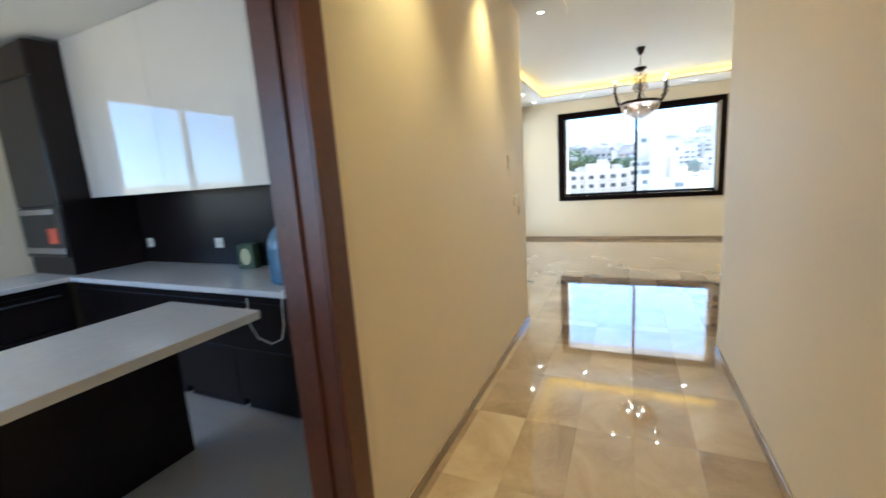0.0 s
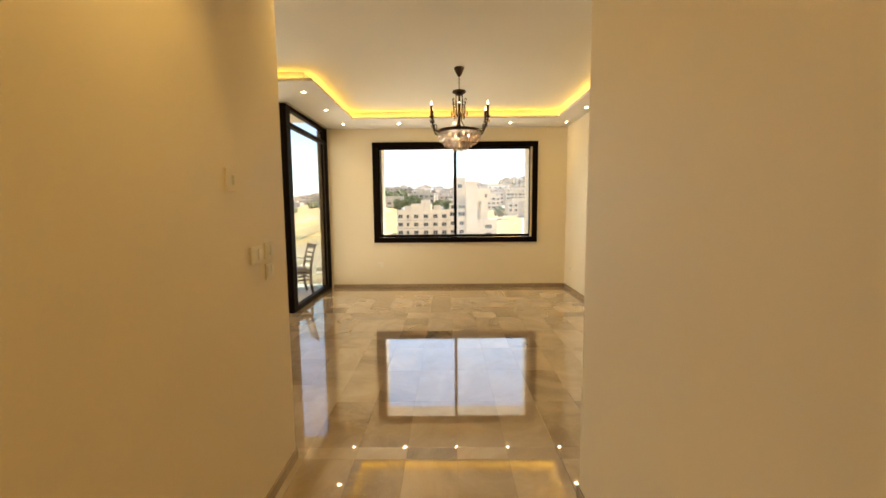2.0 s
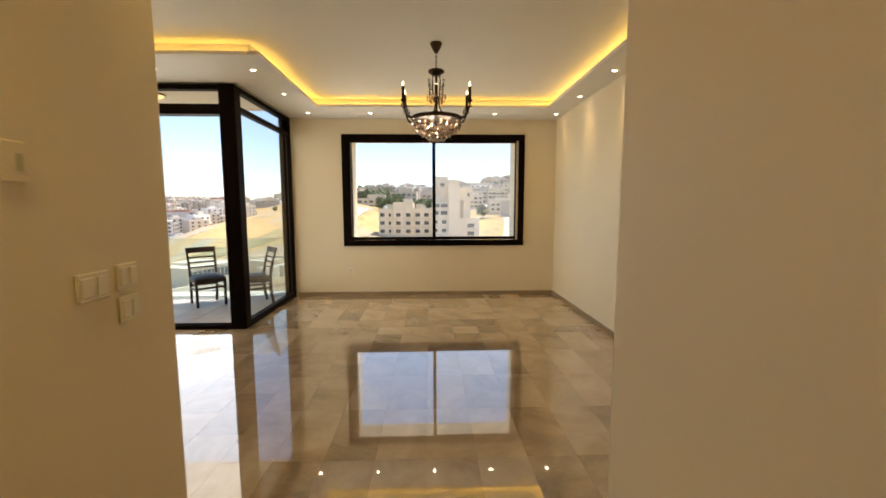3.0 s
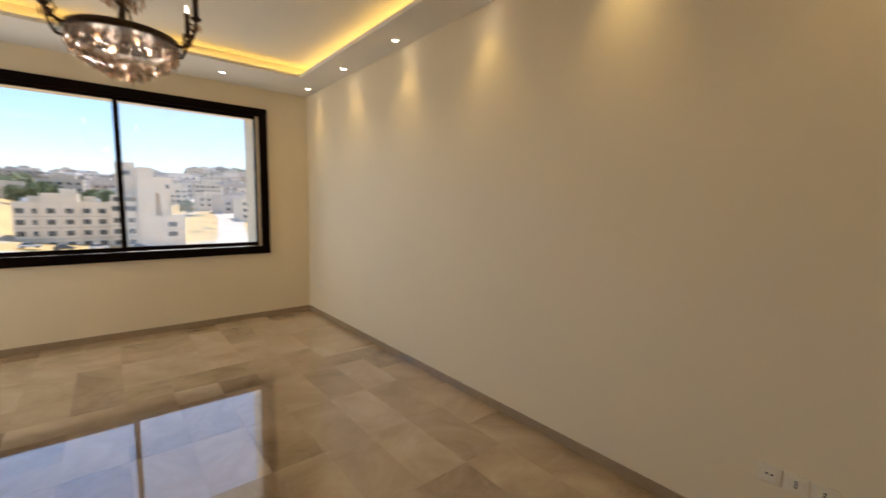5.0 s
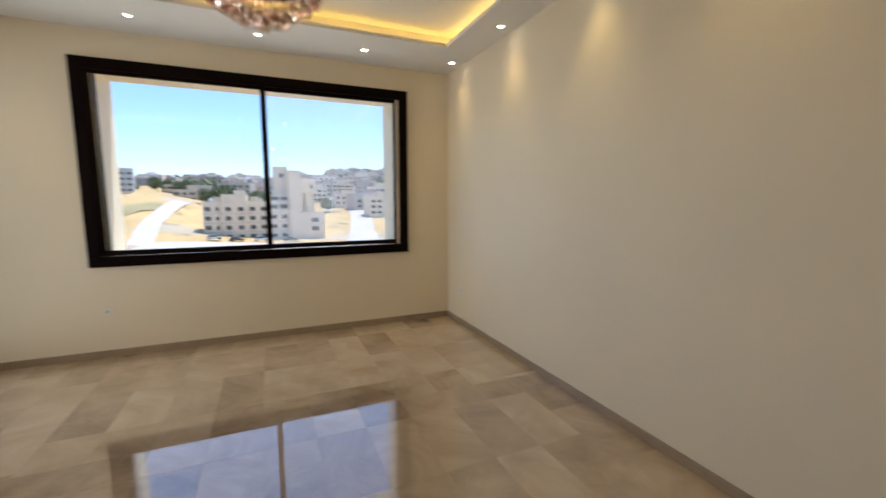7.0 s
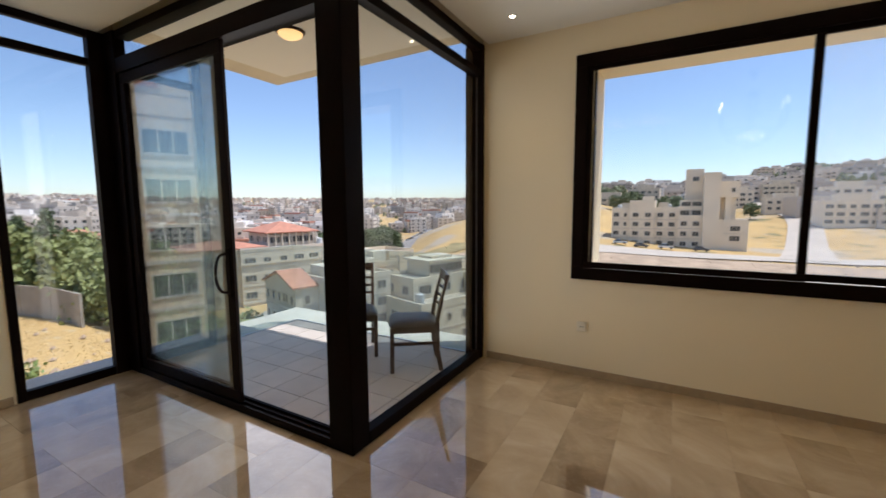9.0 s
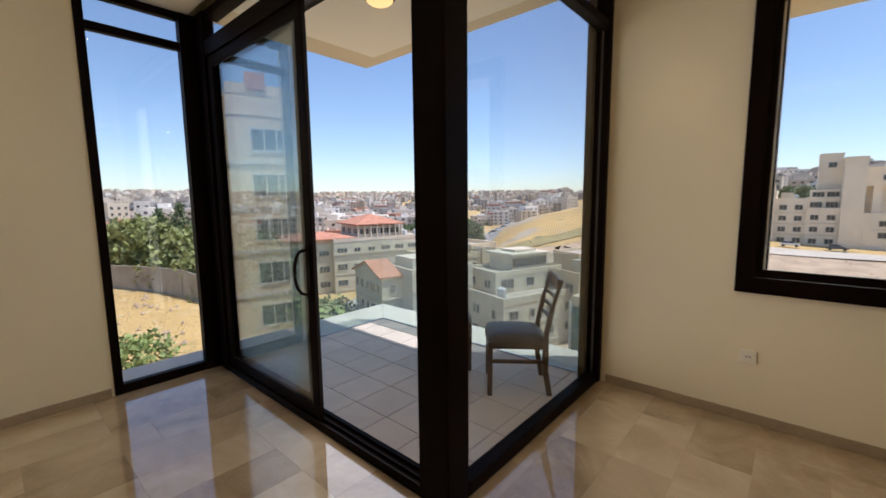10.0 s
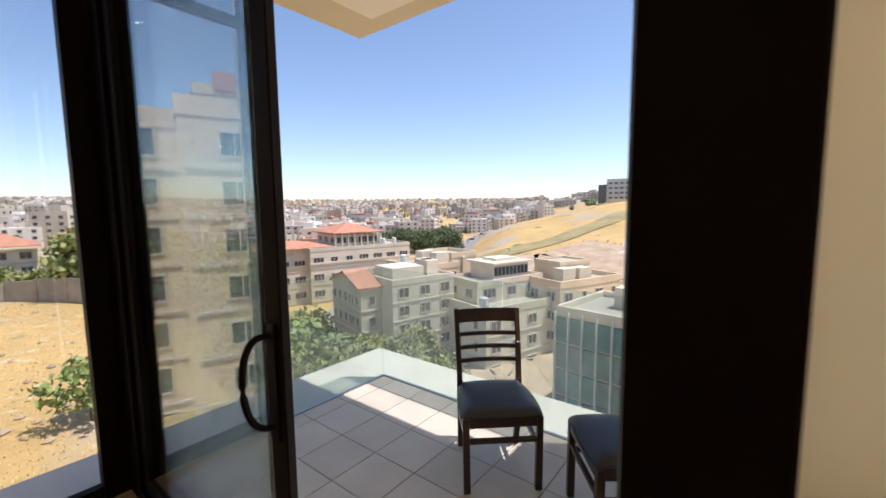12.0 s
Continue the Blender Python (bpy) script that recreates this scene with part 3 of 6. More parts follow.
# ---- switches and sockets ----
def plate(name, at, rz, w, h, kind_, label, category):
    """A wall plate; it faces its own -y."""
    p = thing(name, at, rz, label, category, "wall plates")
    part("cover", boxes(((-w / 2, -0.010, -h / 2), (w / 2, 0.0, h / 2)), bevel=0.003), M_PLATE, p)
    if kind_ == "switch":
        n = max(1, round(w / 0.05))
        for k in range(n):
            x = -w / 2 + (k + 0.5) * w / n
            part("rocker", boxes(((x - w / n * 0.38, -0.0145, -h * 0.34), (x + w / n * 0.38, -0.0095, h * 0.34)), bevel=0.002), M_PLATE, p)
    else:
        part("insert", boxes(((-w * 0.33, -0.0125, -h * 0.33), (w * 0.33, -0.0095, h * 0.33)), bevel=0.002), M_PLATE, p)
        for dx, dz in (((-0.009, 0.0), (0.009, 0.0)) if kind_ == "socket" else ((0, 0.012), (0, 0.0), (0, -0.012))):
            part("hole", boxes(((dx - 0.0045, -0.0132, dz - 0.004), (dx + 0.0045, -0.012, dz + 0.004))), M_DARKSLOT, p)
    return p


plate("light_switch", (WC, -5.70, 1.265), 90, 0.115, 0.085, "switch", "white two-gang rocker light switch on the corridor wall", "light switch")
plate("light_switch", (WC, -5.565, 1.275), 90, 0.085, 0.085, "switch", "white rocker light switch on the corridor wall", "light switch")
plate("light_switch", (WC, -5.565, 1.168), 90, 0.085, 0.085, "switch", "white rocker light switch below another one", "light switch")
th = thing("thermostat", (WC, -5.90, 1.61), 90, "flat white wall thermostat with a small display", "thermostat")
part("case", boxes(((-0.035, -0.009, -0.05), (0.035, 0.0, 0.05)), bevel=0.003), M_WALL, th)
part("display", boxes(((0.008, -0.0105, -0.02), (0.026, -0.0085, 0.02)), bevel=0.001), M_PALEGOLD, th, "small pale display")
plate("wall_socket", (-3.50, 0.0, 0.415), 0, 0.085, 0.085, "socket", "white wall socket low under the window", "wall socket")
plate("wall_socket", (0.0, -0.37, 0.385), -90, 0.085, 0.085, "socket", "white wall socket low by the room corner", "wall socket")
plate("wall_socket", (0.0, -5.285, 0.35), -90, 0.085, 0.085, "socket", "white wall socket with dark holes low on the long wall", "wall socket")
plate("wall_socket", (0.0, -5.375, 0.35), -90, 0.085, 0.085, "blank", "white blank plate beside wall sockets", "wall plate")
plate("wall_socket", (0.0, -5.465, 0.35), -90, 0.085, 0.085, "tv", "white three-hole wall outlet low on the long wall", "wall socket")

# ---- balcony lamp and chairs ----
bl = thing("ceiling_lamp", (-6.02, -0.87, 3.12), 0, "round dark-rimmed balcony ceiling lamp with an amber lit glass", "ceiling lamp")
bm = bmesh.new()
add_lathe(bm, [(0.13, -0.0005), (0.135, -0.03), (0.12, -0.045), (0.10, -0.045)], n=28)
part("rim", bm, M_BRONZE, bl, smooth=True)
bm = bmesh.new()
add_lathe(bm, [(0.112, -0.042), (0.105, -0.062), (0.08, -0.08), (0.04, -0.09), (0.01, -0.092)], n=28)
part("shade", bm, M_LAMPGLASS, bl, "amber frosted glass", smooth=True)


def bar(bm, a, b, w, d):
    """A straight squared bar between two points, w wide along x and d deep along y, with eased edges."""
    a, b = Vector(a), Vector(b)
    vs = []
    for p, k in ((a, 1.0), (b, 1.0)):
        for sx, sy in ((-1, -1), (1, -1), (1, 1), (-1, 1)):
            vs.append(bm.verts.new(p + Vector((sx * w / 2 * k, sy * d / 2 * k, 0))))
    fs = [(0, 1, 2, 3), (4, 5, 6, 7)] + [(k, (k + 1) % 4, 4 + (k + 1) % 4, 4 + k) for k in range(4)]
    faces = [bm.faces.new([vs[i] for i in f]) for f in fs]
    bmesh.ops.bevel(bm, geom=list({e for f in faces for e in f.edges}), offset=0.003, segments=1, affect="EDGES")


def dining_chair(at, rz):
    """Front towards its own -y."""
    c = thing("dining_chair", at, rz, "dark-stained wooden ladder-back chair with a dark padded seat on the balcony", "chair", "balcony chairs")
    W, D, SH = 0.205, 0.205, 0.42
    for sx in (-1, 1):
        bm = bmesh.new()
        bar(bm, (sx * (W - 0.01), -D, 0.0), (sx * (W - 0.005), -D + 0.005, SH), 0.036, 0.036)
        part("leg", bm, M_CHAIRWOOD, c)
        bm = bmesh.new()
        bar(bm, (sx * (W - 0.025), D + 0.035, 0.0), (sx * (W - 0.02), D, 0.2), 0.034, 0.04)
        bar(bm, (sx * (W - 0.02), D, 0.2), (sx * (W - 0.018), D, 0.46), 0.034, 0.042)
        bar(bm, (sx * (W - 0.018), D, 0.46), (sx * (W - 0.012), D + 0.045, 0.68), 0.032, 0.036)
        bar(bm, (sx * (W - 0.012), D + 0.045, 0.68), (sx * (W - 0.008), D + 0.105, 0.885), 0.03, 0.026)
        part("back_post", bm, M_CHAIRWOOD, c)
        bm = bmesh.new()
        add_box(bm, (sx * (W - 0.015) - 0.011, -D, 0.25), (sx * (W - 0.015) + 0.011, D, 0.278), 0.003)
        part("side_stretcher", bm, M_CHAIRWOOD, c)
        bm = bmesh.new()
        add_box(bm, (sx * (W - 0.01) - 0.011, -D + 0.015, 0.365), (sx * (W - 0.01) + 0.011, D - 0.015, 0.42), 0.003)
        part("apron", bm, M_CHAIRWOOD, c)
    for y, z0, z1 in ((-D, 0.365, 0.42), (D, 0.365, 0.42)):
        part("apron", boxes(((-W + 0.02, y - 0.011, z0), (W - 0.02, y + 0.011, z1)), bevel=0.003), M_CHAIRWOOD, c)
    part("front_stretcher", boxes(((-W + 0.02, -D - 0.01, 0.275), (W - 0.02, -D + 0.012, 0.303)), bevel=0.003), M_CHAIRWOOD, c)
    part("rear_stretcher", boxes(((-W + 0.03, D + 0.005, 0.275), (W - 0.03, D + 0.025, 0.303)), bevel=0.003), M_CHAIRWOOD, c)

    def slat(name, z, h, y, label=""):
        bm = bmesh.new()
        n = 8
        rows = []
        for j in range(n + 1):
            u = -1 + 2 * j / n
            x, bow = u * (W - 0.022), 0.022 * (1 - u * u)
            rows.append([bm.verts.new((x, y + bow + dy, z + dz)) for dy, dz in ((-0.008, 0), (0.008, 0.0), (0.008 + 0.25 * h * 0.3, h), (-0.008 + 0.25 * h * 0.3, h))])
        for a, b in zip(rows, rows[1:]):
            for k in range(4):
                bm.faces.new((a[k], a[(k + 1) % 4], b[(k + 1) % 4], b[k]))
        bm.faces.new(rows[0])
        bm.faces.new(rows[-1][::-1])
        part(name, bm, M_CHAIRWOOD, c, label)

    slat("top_rail", 0.80, 0.085, D + 0.078)
    for z in (0.555, 0.635, 0.715):
        slat("slat", z, 0.024, D + 0.012 + (z - 0.5) * 0.235)
    # padded seat: broader at the front, domed
    bm = bmesh.new()
    n = 12
    grid = []
    for j in range(n + 1):
        v = -1 + 2 * j / n
        row = []
        for i in range(n + 1):
            u = -1 + 2 * i / n
            wide = 0.235 - 0.02 * (v + 1) / 2
            k = 1 - 0.10 * (u * u * v * v)
            edge = max(abs(u), abs(v))
            row.append(bm.verts.new((u * wide * k, v * 0.225 * k - 0.01, 0.428 + 0.040 * (1 - edge ** 6) + 0.014 * (1 - u * u) * (1 - v * v))))
        grid.append(row)
    for j in range(n):
        for i in range(n):
            bm.faces.new((grid[j][i], grid[j][i + 1], grid[j + 1][i + 1], grid[j + 1][i]))
    ext = bmesh.ops.extrude_edge_only(bm, edges=[e for e in bm.edges if e.is_boundary])
    for v in [g for g in ext["geom"] if isinstance(g, bmesh.types.BMVert)]:
        v.co.z = 0.4215
    bmesh.ops.contextual_create(bm, geom=[e for e in bm.edges if e.is_boundary])
    part("seat", bm, M_SEAT, c, "dark blue-black leatherette seat pad", smooth=True)
    return c


ca = dining_chair((-5.655, -0.505, -0.025), 42)
copy_thing(ca, pose(-4.935, -0.505, -0.025, 0, 0, -53))

# ---- kitchen doorway ----
KX, KN, KC = -7.2, -6.98, 2.84
door = thing("door_1", (0, 0, 0), 0, "open kitchen doorway lined with red-brown wood", "doorway", kind="structure")
for y0, y1, e in ((-8.30, -8.19, 1), (-9.41, -9.27, -1)):
    part("architrave", boxes(((WC, y0, FZ), (WC + 0.018, y1, 2.28)), bevel=0.004), M_WOODDOOR, door)
part("jamb", boxes(((WC - 0.2, -8.30, FZ), (WC, -8.286, 2.14)), ((WC - 0.12, -8.313, FZ), (WC - 0.08, -8.30, 2.14))), M_WOODDOOR, door)
part("jamb", boxes(((WC - 0.2, -9.269, FZ), (WC, -9.255, 2.14))), M_WOODDOOR, door)
part("head", boxes(((WC - 0.2, -9.255, 2.125), (WC, -8.30, 2.139)), ((WC, -9.27, 2.14), (WC + 0.018, -8.30, 2.28)), bevel=0.002), M_WOODDOOR, door)

# ---- kitchen shell ----
structure("wall_kitchen_north", holed("x", KX - 0.2, WC - 0.2, -0.1, 3.3, KN, KN + 0.2), M_WALL, "cream painted kitchen wall behind the cabinets", "wall")
structure("wall_kitchen_west", holed("y", -11.2, KN, -0.1, 3.3, KX - 0.2, KX, [(-9.68, -7.96, 1.10, 2.62)]), M_WALL, "cream painted kitchen wall with a window", "wall")
# this side is unseen; its opening is invented to let fill light in
structure("wall_kitchen_south", holed("x", KX, WC - 0.2, -0.1, 3.3, -11.2, -11.0, [(-6.4, -4.2, 0.9, 2.5)]), M_WALL, "cream painted kitchen wall", "wall")
structure("ceiling_kitchen", boxes(((KX, -11.0, KC), (WC - 0.2, KN, 3.3))), M_CEIL, "flat white kitchen ceiling", "ceiling")
structure("floor_kitchen", boxes(((KX, -11.0, -0.3), (WC - 0.2, KN, 0.0)), ((WC - 0.2, -9.255, -0.3), (WC - 0.001, -8.30, 0.0))), M_KFLOOR, "pale polished kitchen floor", "floor")
kw = thing("window_3", (0, 0, 0), 0, "dark framed two-pane kitchen window above the counter", "window", kind="structure")
part("window_frame", rect_frame(boxes(((KX - 0.09, -8.845, 1.16), (KX - 0.03, -8.795, 2.56))), "y", -9.68, -7.96, 1.10, 2.62, KX - 0.09, KX - 0.03, 0.06), M_WALL, kw)
pane("pane", (KX - 0.063, -9.63, 1.15), (KX - 0.057, -8.84, 2.57), kw)
pane("pane", (KX - 0.063, -8.80, 1.15), (KX - 0.057, -8.01, 2.57), kw)

# ---- kitchen units ----
CT = 0.90
def base_unit(x0, x1, y0, y1, axis, label="dark wenge base cabinet with a plain front"):
    u = thing("base_cabinet", ((x0 + x1) / 2, (y0 + y1) / 2, 0), 0, label, "cabinet", "kitchen base cabinets")
    hx, hy = (x1 - x0) / 2, (y1 - y0) / 2
    part("body", boxes(((-hx + 0.001, -hy + (0.02 if axis == "x" else 0.001), 0.10), (hx - 0.001 - (0.02 if axis == "y" else 0), hy - 0.001, CT - 0.04))), M_KDARK, u)
    part("plinth", boxes(((-hx + 0.001, -hy + 0.06, 0.0), (hx - 0.06, hy - 0.002, 0.10))), M_KDARK, u)
    for z0, z1 in ((0.105, 0.475), (0.48, 0.80)):
        if axis == "x":
            part("drawer_front", boxes(((-hx + 0.002, -hy, z0), (hx - 0.002, -hy + 0.0195, z1)), bevel=0.002), M_KDARK, u)
        else:
            f_ = part("drawer_front", boxes(((hx - 0.0195, -hy + 0.002, z0), (hx, hy - 0.002, z1)), bevel=0.002), M_KDARK, u)
            part("handle", boxes(((hx, -hy + 0.08, z1 - 0.05), (hx + 0.03, hy - 0.08, z1 - 0.038)), bevel=0.002), M_STEEL, f_, "slim steel bar handle")
    return u


YF = -7.60
for x0 in (-6.50, -5.88, -5.26, -4.64, -4.02):
    base_unit(x0, x0 + 0.62 if x0 < -4.1 else WC - 0.225, YF + 0.0, KN - 0.03, "x")
for y0 in (-8.24, -8.86, -9.48, -10.10):
    base_unit(KX + 0.002, -6.55, y0, y0 + 0.62, "y", "dark wenge drawer unit with slim bar handles")
wt = tagged(new("worktop", mesh_of("worktop", boxes(((-6.49, YF - 0.03, CT - 0.04), (WC - 0.205, KN - 0.025, CT)), bevel=0.003), M_QUARTZ)), "white quartz worktop along the dark splashback", "worktop", "kitchen worktops")
wt2 = tagged(new("worktop", mesh_of("worktop", boxes(((KX + 0.001, -10.12, CT - 0.04), (-6.50, KN - 0.025, CT)), bevel=0.003), M_QUARTZ)), "white quartz worktop under the kitchen window", "worktop", "kitchen worktops")
structure("splashback", boxes(((KX, KN - 0.02, CT + 0.001), (WC - 0.2, KN - 0.001, 1.56))), M_KDARK, "dark wenge splashback panel behind the worktop", "splashback")

# tall microwave tower on the worktop
tw = thing("tall_cabinet", (-6.848, 0, 0), 0, "tall dark wenge cabinet with a built-in microwave, standing on the worktop", "cabinet")
part("body", boxes(((-0.348, -7.58, CT + 0.001), (0.348, KN - 0.022, 2.80)), bevel=0.002), M_KDARK, tw)
part("door", boxes(((-0.345, -7.60, 1.50), (0.345, -7.581, 2.52)), bevel=0.002), M_BLACKGLASS, tw, "dark glossy upper door")
part("door", boxes(((-0.345, -7.60, 2.53), (0.345, -7.581, 2.79)), bevel=0.002), M_KDARK, tw)
mw = part("microwave", boxes(((-0.34, -7.605, 1.06), (0.34, -7.581, 1.49)), bevel=0.003), M_BLACKGLASS, tw, "black built-in microwave with a steel strip")
part("control_strip", boxes(((-0.335, -7.612, 1.43), (0.25, -7.604, 1.475)), bevel=0.002), M_STEEL, mw, "steel control strip")
part("lower_trim", boxes(((-0.335, -7.612, 1.09), (0.335, -7.604, 1.14)), bevel=0.002), M_STEEL, mw)
part("red_label", boxes(((0.10, -7.6065, 1.18), (0.262, -7.604, 1.31))), M_ORANGE, mw, "orange-red label")

# white gloss wall units
for x0, x1 in ((-6.498, -5.45), (-5.447, -4.40), (-4.397, -3.37)):
    u = thing("wall_cabinet", ((x0 + x1) / 2, 0, 0), 0, "wide high-gloss white lacquered wall cabinet reflecting the window", "cabinet", "kitchen wall cabinets")
    h_ = (x1 - x0) / 2
    part("body", boxes(((-h_, -7.33, 1.55), (h_, KN - 0.022, KC - 0.005))), M_KDARK, u)
    part("door", boxes(((-h_, -7.35, 1.545), (h_, -7.331, KC - 0.005))), M_KWHITE, u, "high-gloss white door")

# breakfast bar
bar_ = thing("breakfast_bar", (-4.30, -8.5, 0), 0, "breakfast bar with a white quartz top on a dark panel", "bar table")
part("top", boxes(((-0.37, -1.2, CT - 0.045), (0.36, 0.575, CT)), bevel=0.003), M_QUARTZ, bar_)
part("panel", boxes(((-0.35, -0.42, 0.0), (-0.27, 0.50, CT - 0.046)), bevel=0.002), M_KDARK, bar_, "dark wenge supporting panel")
part("leg_panel", boxes(((-0.35, -1.15, 0.0), (0.30, -1.10, CT - 0.046)), bevel=0.002), M_KDARK, bar_)

plate("wall_socket", (-6.39, KN - 0.02, 1.09), 0, 0.085, 0.085, "socket", "white wall socket on the dark splashback", "wall socket")
plate("wall_socket", (-5.42, KN - 0.02, 1.09), 0, 0.10, 0.085, "socket", "white wall socket on the dark splashback", "wall socket")
tin = thing("tin_box", (-4.98, -7.09, CT), 12, "dark green tin with a pale oval print, standing on the worktop", "tin")
part("body", boxes(((-0.075, -0.04, 0.0), (0.075, 0.04, 0.20)), bevel=0.006), M_GREENTIN, tin)
bm = bmesh.new()
add_lathe(bm, [(0.045, 0.0), (0.045, 0.002)], n=20)
for v in bm.verts:
    v.co = Vector((v.co.x, -0.0405 - v.co.z, 0.10 + v.co.y * 1.5))
part("print", bm, M_PALEGOLD, tin, "pale oval print")
bt = thing("water_bottle", (-4.27, -7.40, CT), 0, "large blue clear plastic water bottle on the worktop", "bottle")
bm = bmesh.new()
pr = [(0.09, 0.0)]
for k in range(8):
    pr += [(0.105, 0.02 + k * 0.03), (0.099, 0.035 + k * 0.03)]
pr += [(0.10, 0.27), (0.08, 0.33), (0.03, 0.38), (0.025, 0.40)]
add_lathe(bm, pr, n=24)
part("body", bm, M_BLUEWATER, bt, smooth=True)
bm = bmesh.new()
add_lathe(bm, [(0.03, 0.395), (0.03, 0.425), (0.02, 0.43)], n=16)
part("cap", bm, M_WHITE, bt)
cable = thing("power_cable", (0, 0, 0), 0, "thin pale cable looping down in front of the dark cabinet", "cable")
bm = bmesh.new()
add_tube(bm, [(-4.09, -7.02, 1.08), (-4.09, -7.4, CT + 0.01), (-4.09, -7.63, CT + 0.008), (-4.09, -7.642, CT - 0.06), (-4.095, -7.645, 0.70), (-4.12, -7.65, 0.61), (-4.20, -7.66, 0.575), (-4.31, -7.66, 0.60), (-4.37, -7.66, 0.69), (-4.38, -7.645, CT - 0.05)], 0.005, 6)
part("cord", bm, M_WHITE, cable, smooth=True)
# fill lamp added in the invented south opening to brighten the kitchen
d = bpy.data.lights.new("kitchen_fill", "AREA")
d.shape, d.size, d.size_y, d.energy, d.color = "RECTANGLE", 2.1, 1.5, 6.0, (0.86, 0.93, 1.0)
new("kitchen_fill", d).matrix_basis = look((-5.3, -11.1, 1.7), (-5.3, -9, 1.7))

# ---- land ----
def smooth(a, b, v):
    u = min(1, max(0, (v - a) / (b - a)))
    return u * u * (3 - 2 * u)


OX0, OY0 = -4.0, -3.0


def spot(az, r):
    """Place at a bearing (degrees, to the west of north) and a distance."""
    return OX0 - r * math.sin(radians(az)), OY0 + r * math.cos(radians(az))


def land(x, y):
    """Height of the land under a place: a dip around the house, a golden hill, a rising far city."""
    dx, dy = x - OX0, y - OY0
    r = math.hypot(dx, dy)
    a = math.degrees(math.atan2(-dx, dy))
    north = smooth(34, 10, a) * smooth(-110, -60, a)
    west = smooth(60, 74, a) * smooth(160, 130, a)
    near = smooth(4, 26, r)
    z = -21.0
    z += near * west * (9.0 - 3.0 * smooth(60, 140, r))
    z += north * (8.5 * smooth(50, 125, r)) + north * (0.089 + 0.03 * smooth(-1, -12, a)) * max(0, min(r, 720) - 185)
    hill = (math.exp(-((a - 15) / 11.0) ** 2) if a < 15 else smooth(37.5, 28.0, a)) * smooth(80, 240, r) * smooth(440, 235, r)
    z += 12.5 * hill
    z += (1 - north) * (-5 * smooth(150, 400, r) * (1 - west) + 0.031 * max(0, r - 300))
    return z + 0.7 * noise.noise((x * 0.02, y * 0.02, 3.0)) * smooth(20, 80, r)


def ground_bm():
    bm = bmesh.new()
    radii = [1.5 * 1.075 ** k for k in range(108)]
    n = 200
    prev = None
    c = bm.verts.new((OX0, OY0, -21.0))
    for r in radii:
        ring = []
        for k in range(n):
            an = 2 * math.pi * k / n
            x, y = OX0 + r * math.cos(an), OY0 + r * math.sin(an)
            ring.append(bm.verts.new((x, y, land(x, y))))
        for k in range(n):
            if prev:
                bm.faces.new((prev[k], prev[(k + 1) % n], ring[(k + 1) % n], ring[k]))
            else:
                bm.faces.new((c, ring[k], ring[(k + 1) % n]))
        prev = ring
    return bm


def ground_mat():
    m = mat("dry golden grassland", (0.49, 0.325, 0.125), 0.95, var=0.16, scale=0.05, fine=1.6, bump=0.5)
    t = m.node_tree
    N, L = t.nodes, t.links
    b = N["Principled BSDF"]
    base = b.inputs["Base Color"].links[0].from_socket
    geo = N.new("ShaderNodeNewGeometry")

    def patches(scale, lo, hi, col, prev):
        nz = N.new("ShaderNodeTexNoise")
        nz.inputs["Scale"].default_value = scale
        nz.inputs["Detail"].default_value = 5
        L.new(geo.outputs["Position"], nz.inputs["Vector"])
        rp = N.new("ShaderNodeValToRGB")
        rp.color_ramp.elements[0].position, rp.color_ramp.elements[1].position = lo, hi
        L.new(nz.outputs["Fac"], rp.inputs[0])
        mx = N.new("ShaderNodeMix")
        mx.data_type = "RGBA"
        L.new(rp.outputs[0], mx.inputs["Factor"])
        L.new(prev, mx.inputs[6])
        mx.inputs[7].default_value = (*col, 1)
        return mx.outputs[2]

    s = patches(0.035, 0.52, 0.62, (0.40, 0.33, 0.24), base)
    s = patches(0.7, 0.60, 0.70, (0.55, 0.45, 0.28), s)
    s = patches(0.11, 0.60, 0.68, (0.19, 0.17, 0.075), s)
    L.new(s, b.inputs["Base Color"])
    return m


M_GROUND = ground_mat()
structure("ground", ground_bm(), M_GROUND, "dry golden grass slopes with stony patches reaching the far hills", "ground", smooth=True)
structure("house_below", boxes(((-7.3, -11.2, -21.5), (0.2, 0.5, -0.31))), M_STONE, "limestone storeys of the house below the flat", "house wall")

M_LIME = mat("pale limestone facade", (0.66, 0.57, 0.43), 0.85, var=0.10, scale=0.25, fine=3.0, bump=0.2)
M_LIME2 = mat("grey limestone facade", (0.61, 0.53, 0.42), 0.85, var=0.10, scale=0.25, fine=3.0, bump=0.2)
M_LIME3 = mat("white stone facade", (0.80, 0.69, 0.53), 0.8, var=0.06, scale=0.25, fine=3.0, bump=0.15)
M_CREAM = mat("cream stone facade", (0.68, 0.55, 0.37), 0.85, var=0.08, scale=0.25, fine=3.0, bump=0.2)
M_TERRA = mat("terracotta roof", (0.47, 0.21, 0.13), 0.8, var=0.18, scale=0.8, fine=5.0, bump=0.5)
M_ROOF = mat("dusty flat roof", (0.42, 0.37, 0.30), 0.9, var=0.12, scale=0.4, fine=4)
M_WINGLASS = mat("dark window glass", (0.075, 0.08, 0.08), 0.12, var=0.2, scale=0.3)
M_WINFRAME = mat("pale window surround", (0.55, 0.50, 0.42), 0.8)
M_BLUEGLASS = mat("blue-green curtain wall glass", (0.045, 0.17, 0.185), 0.06, var=0.3, scale=0.25, fine=1.0)
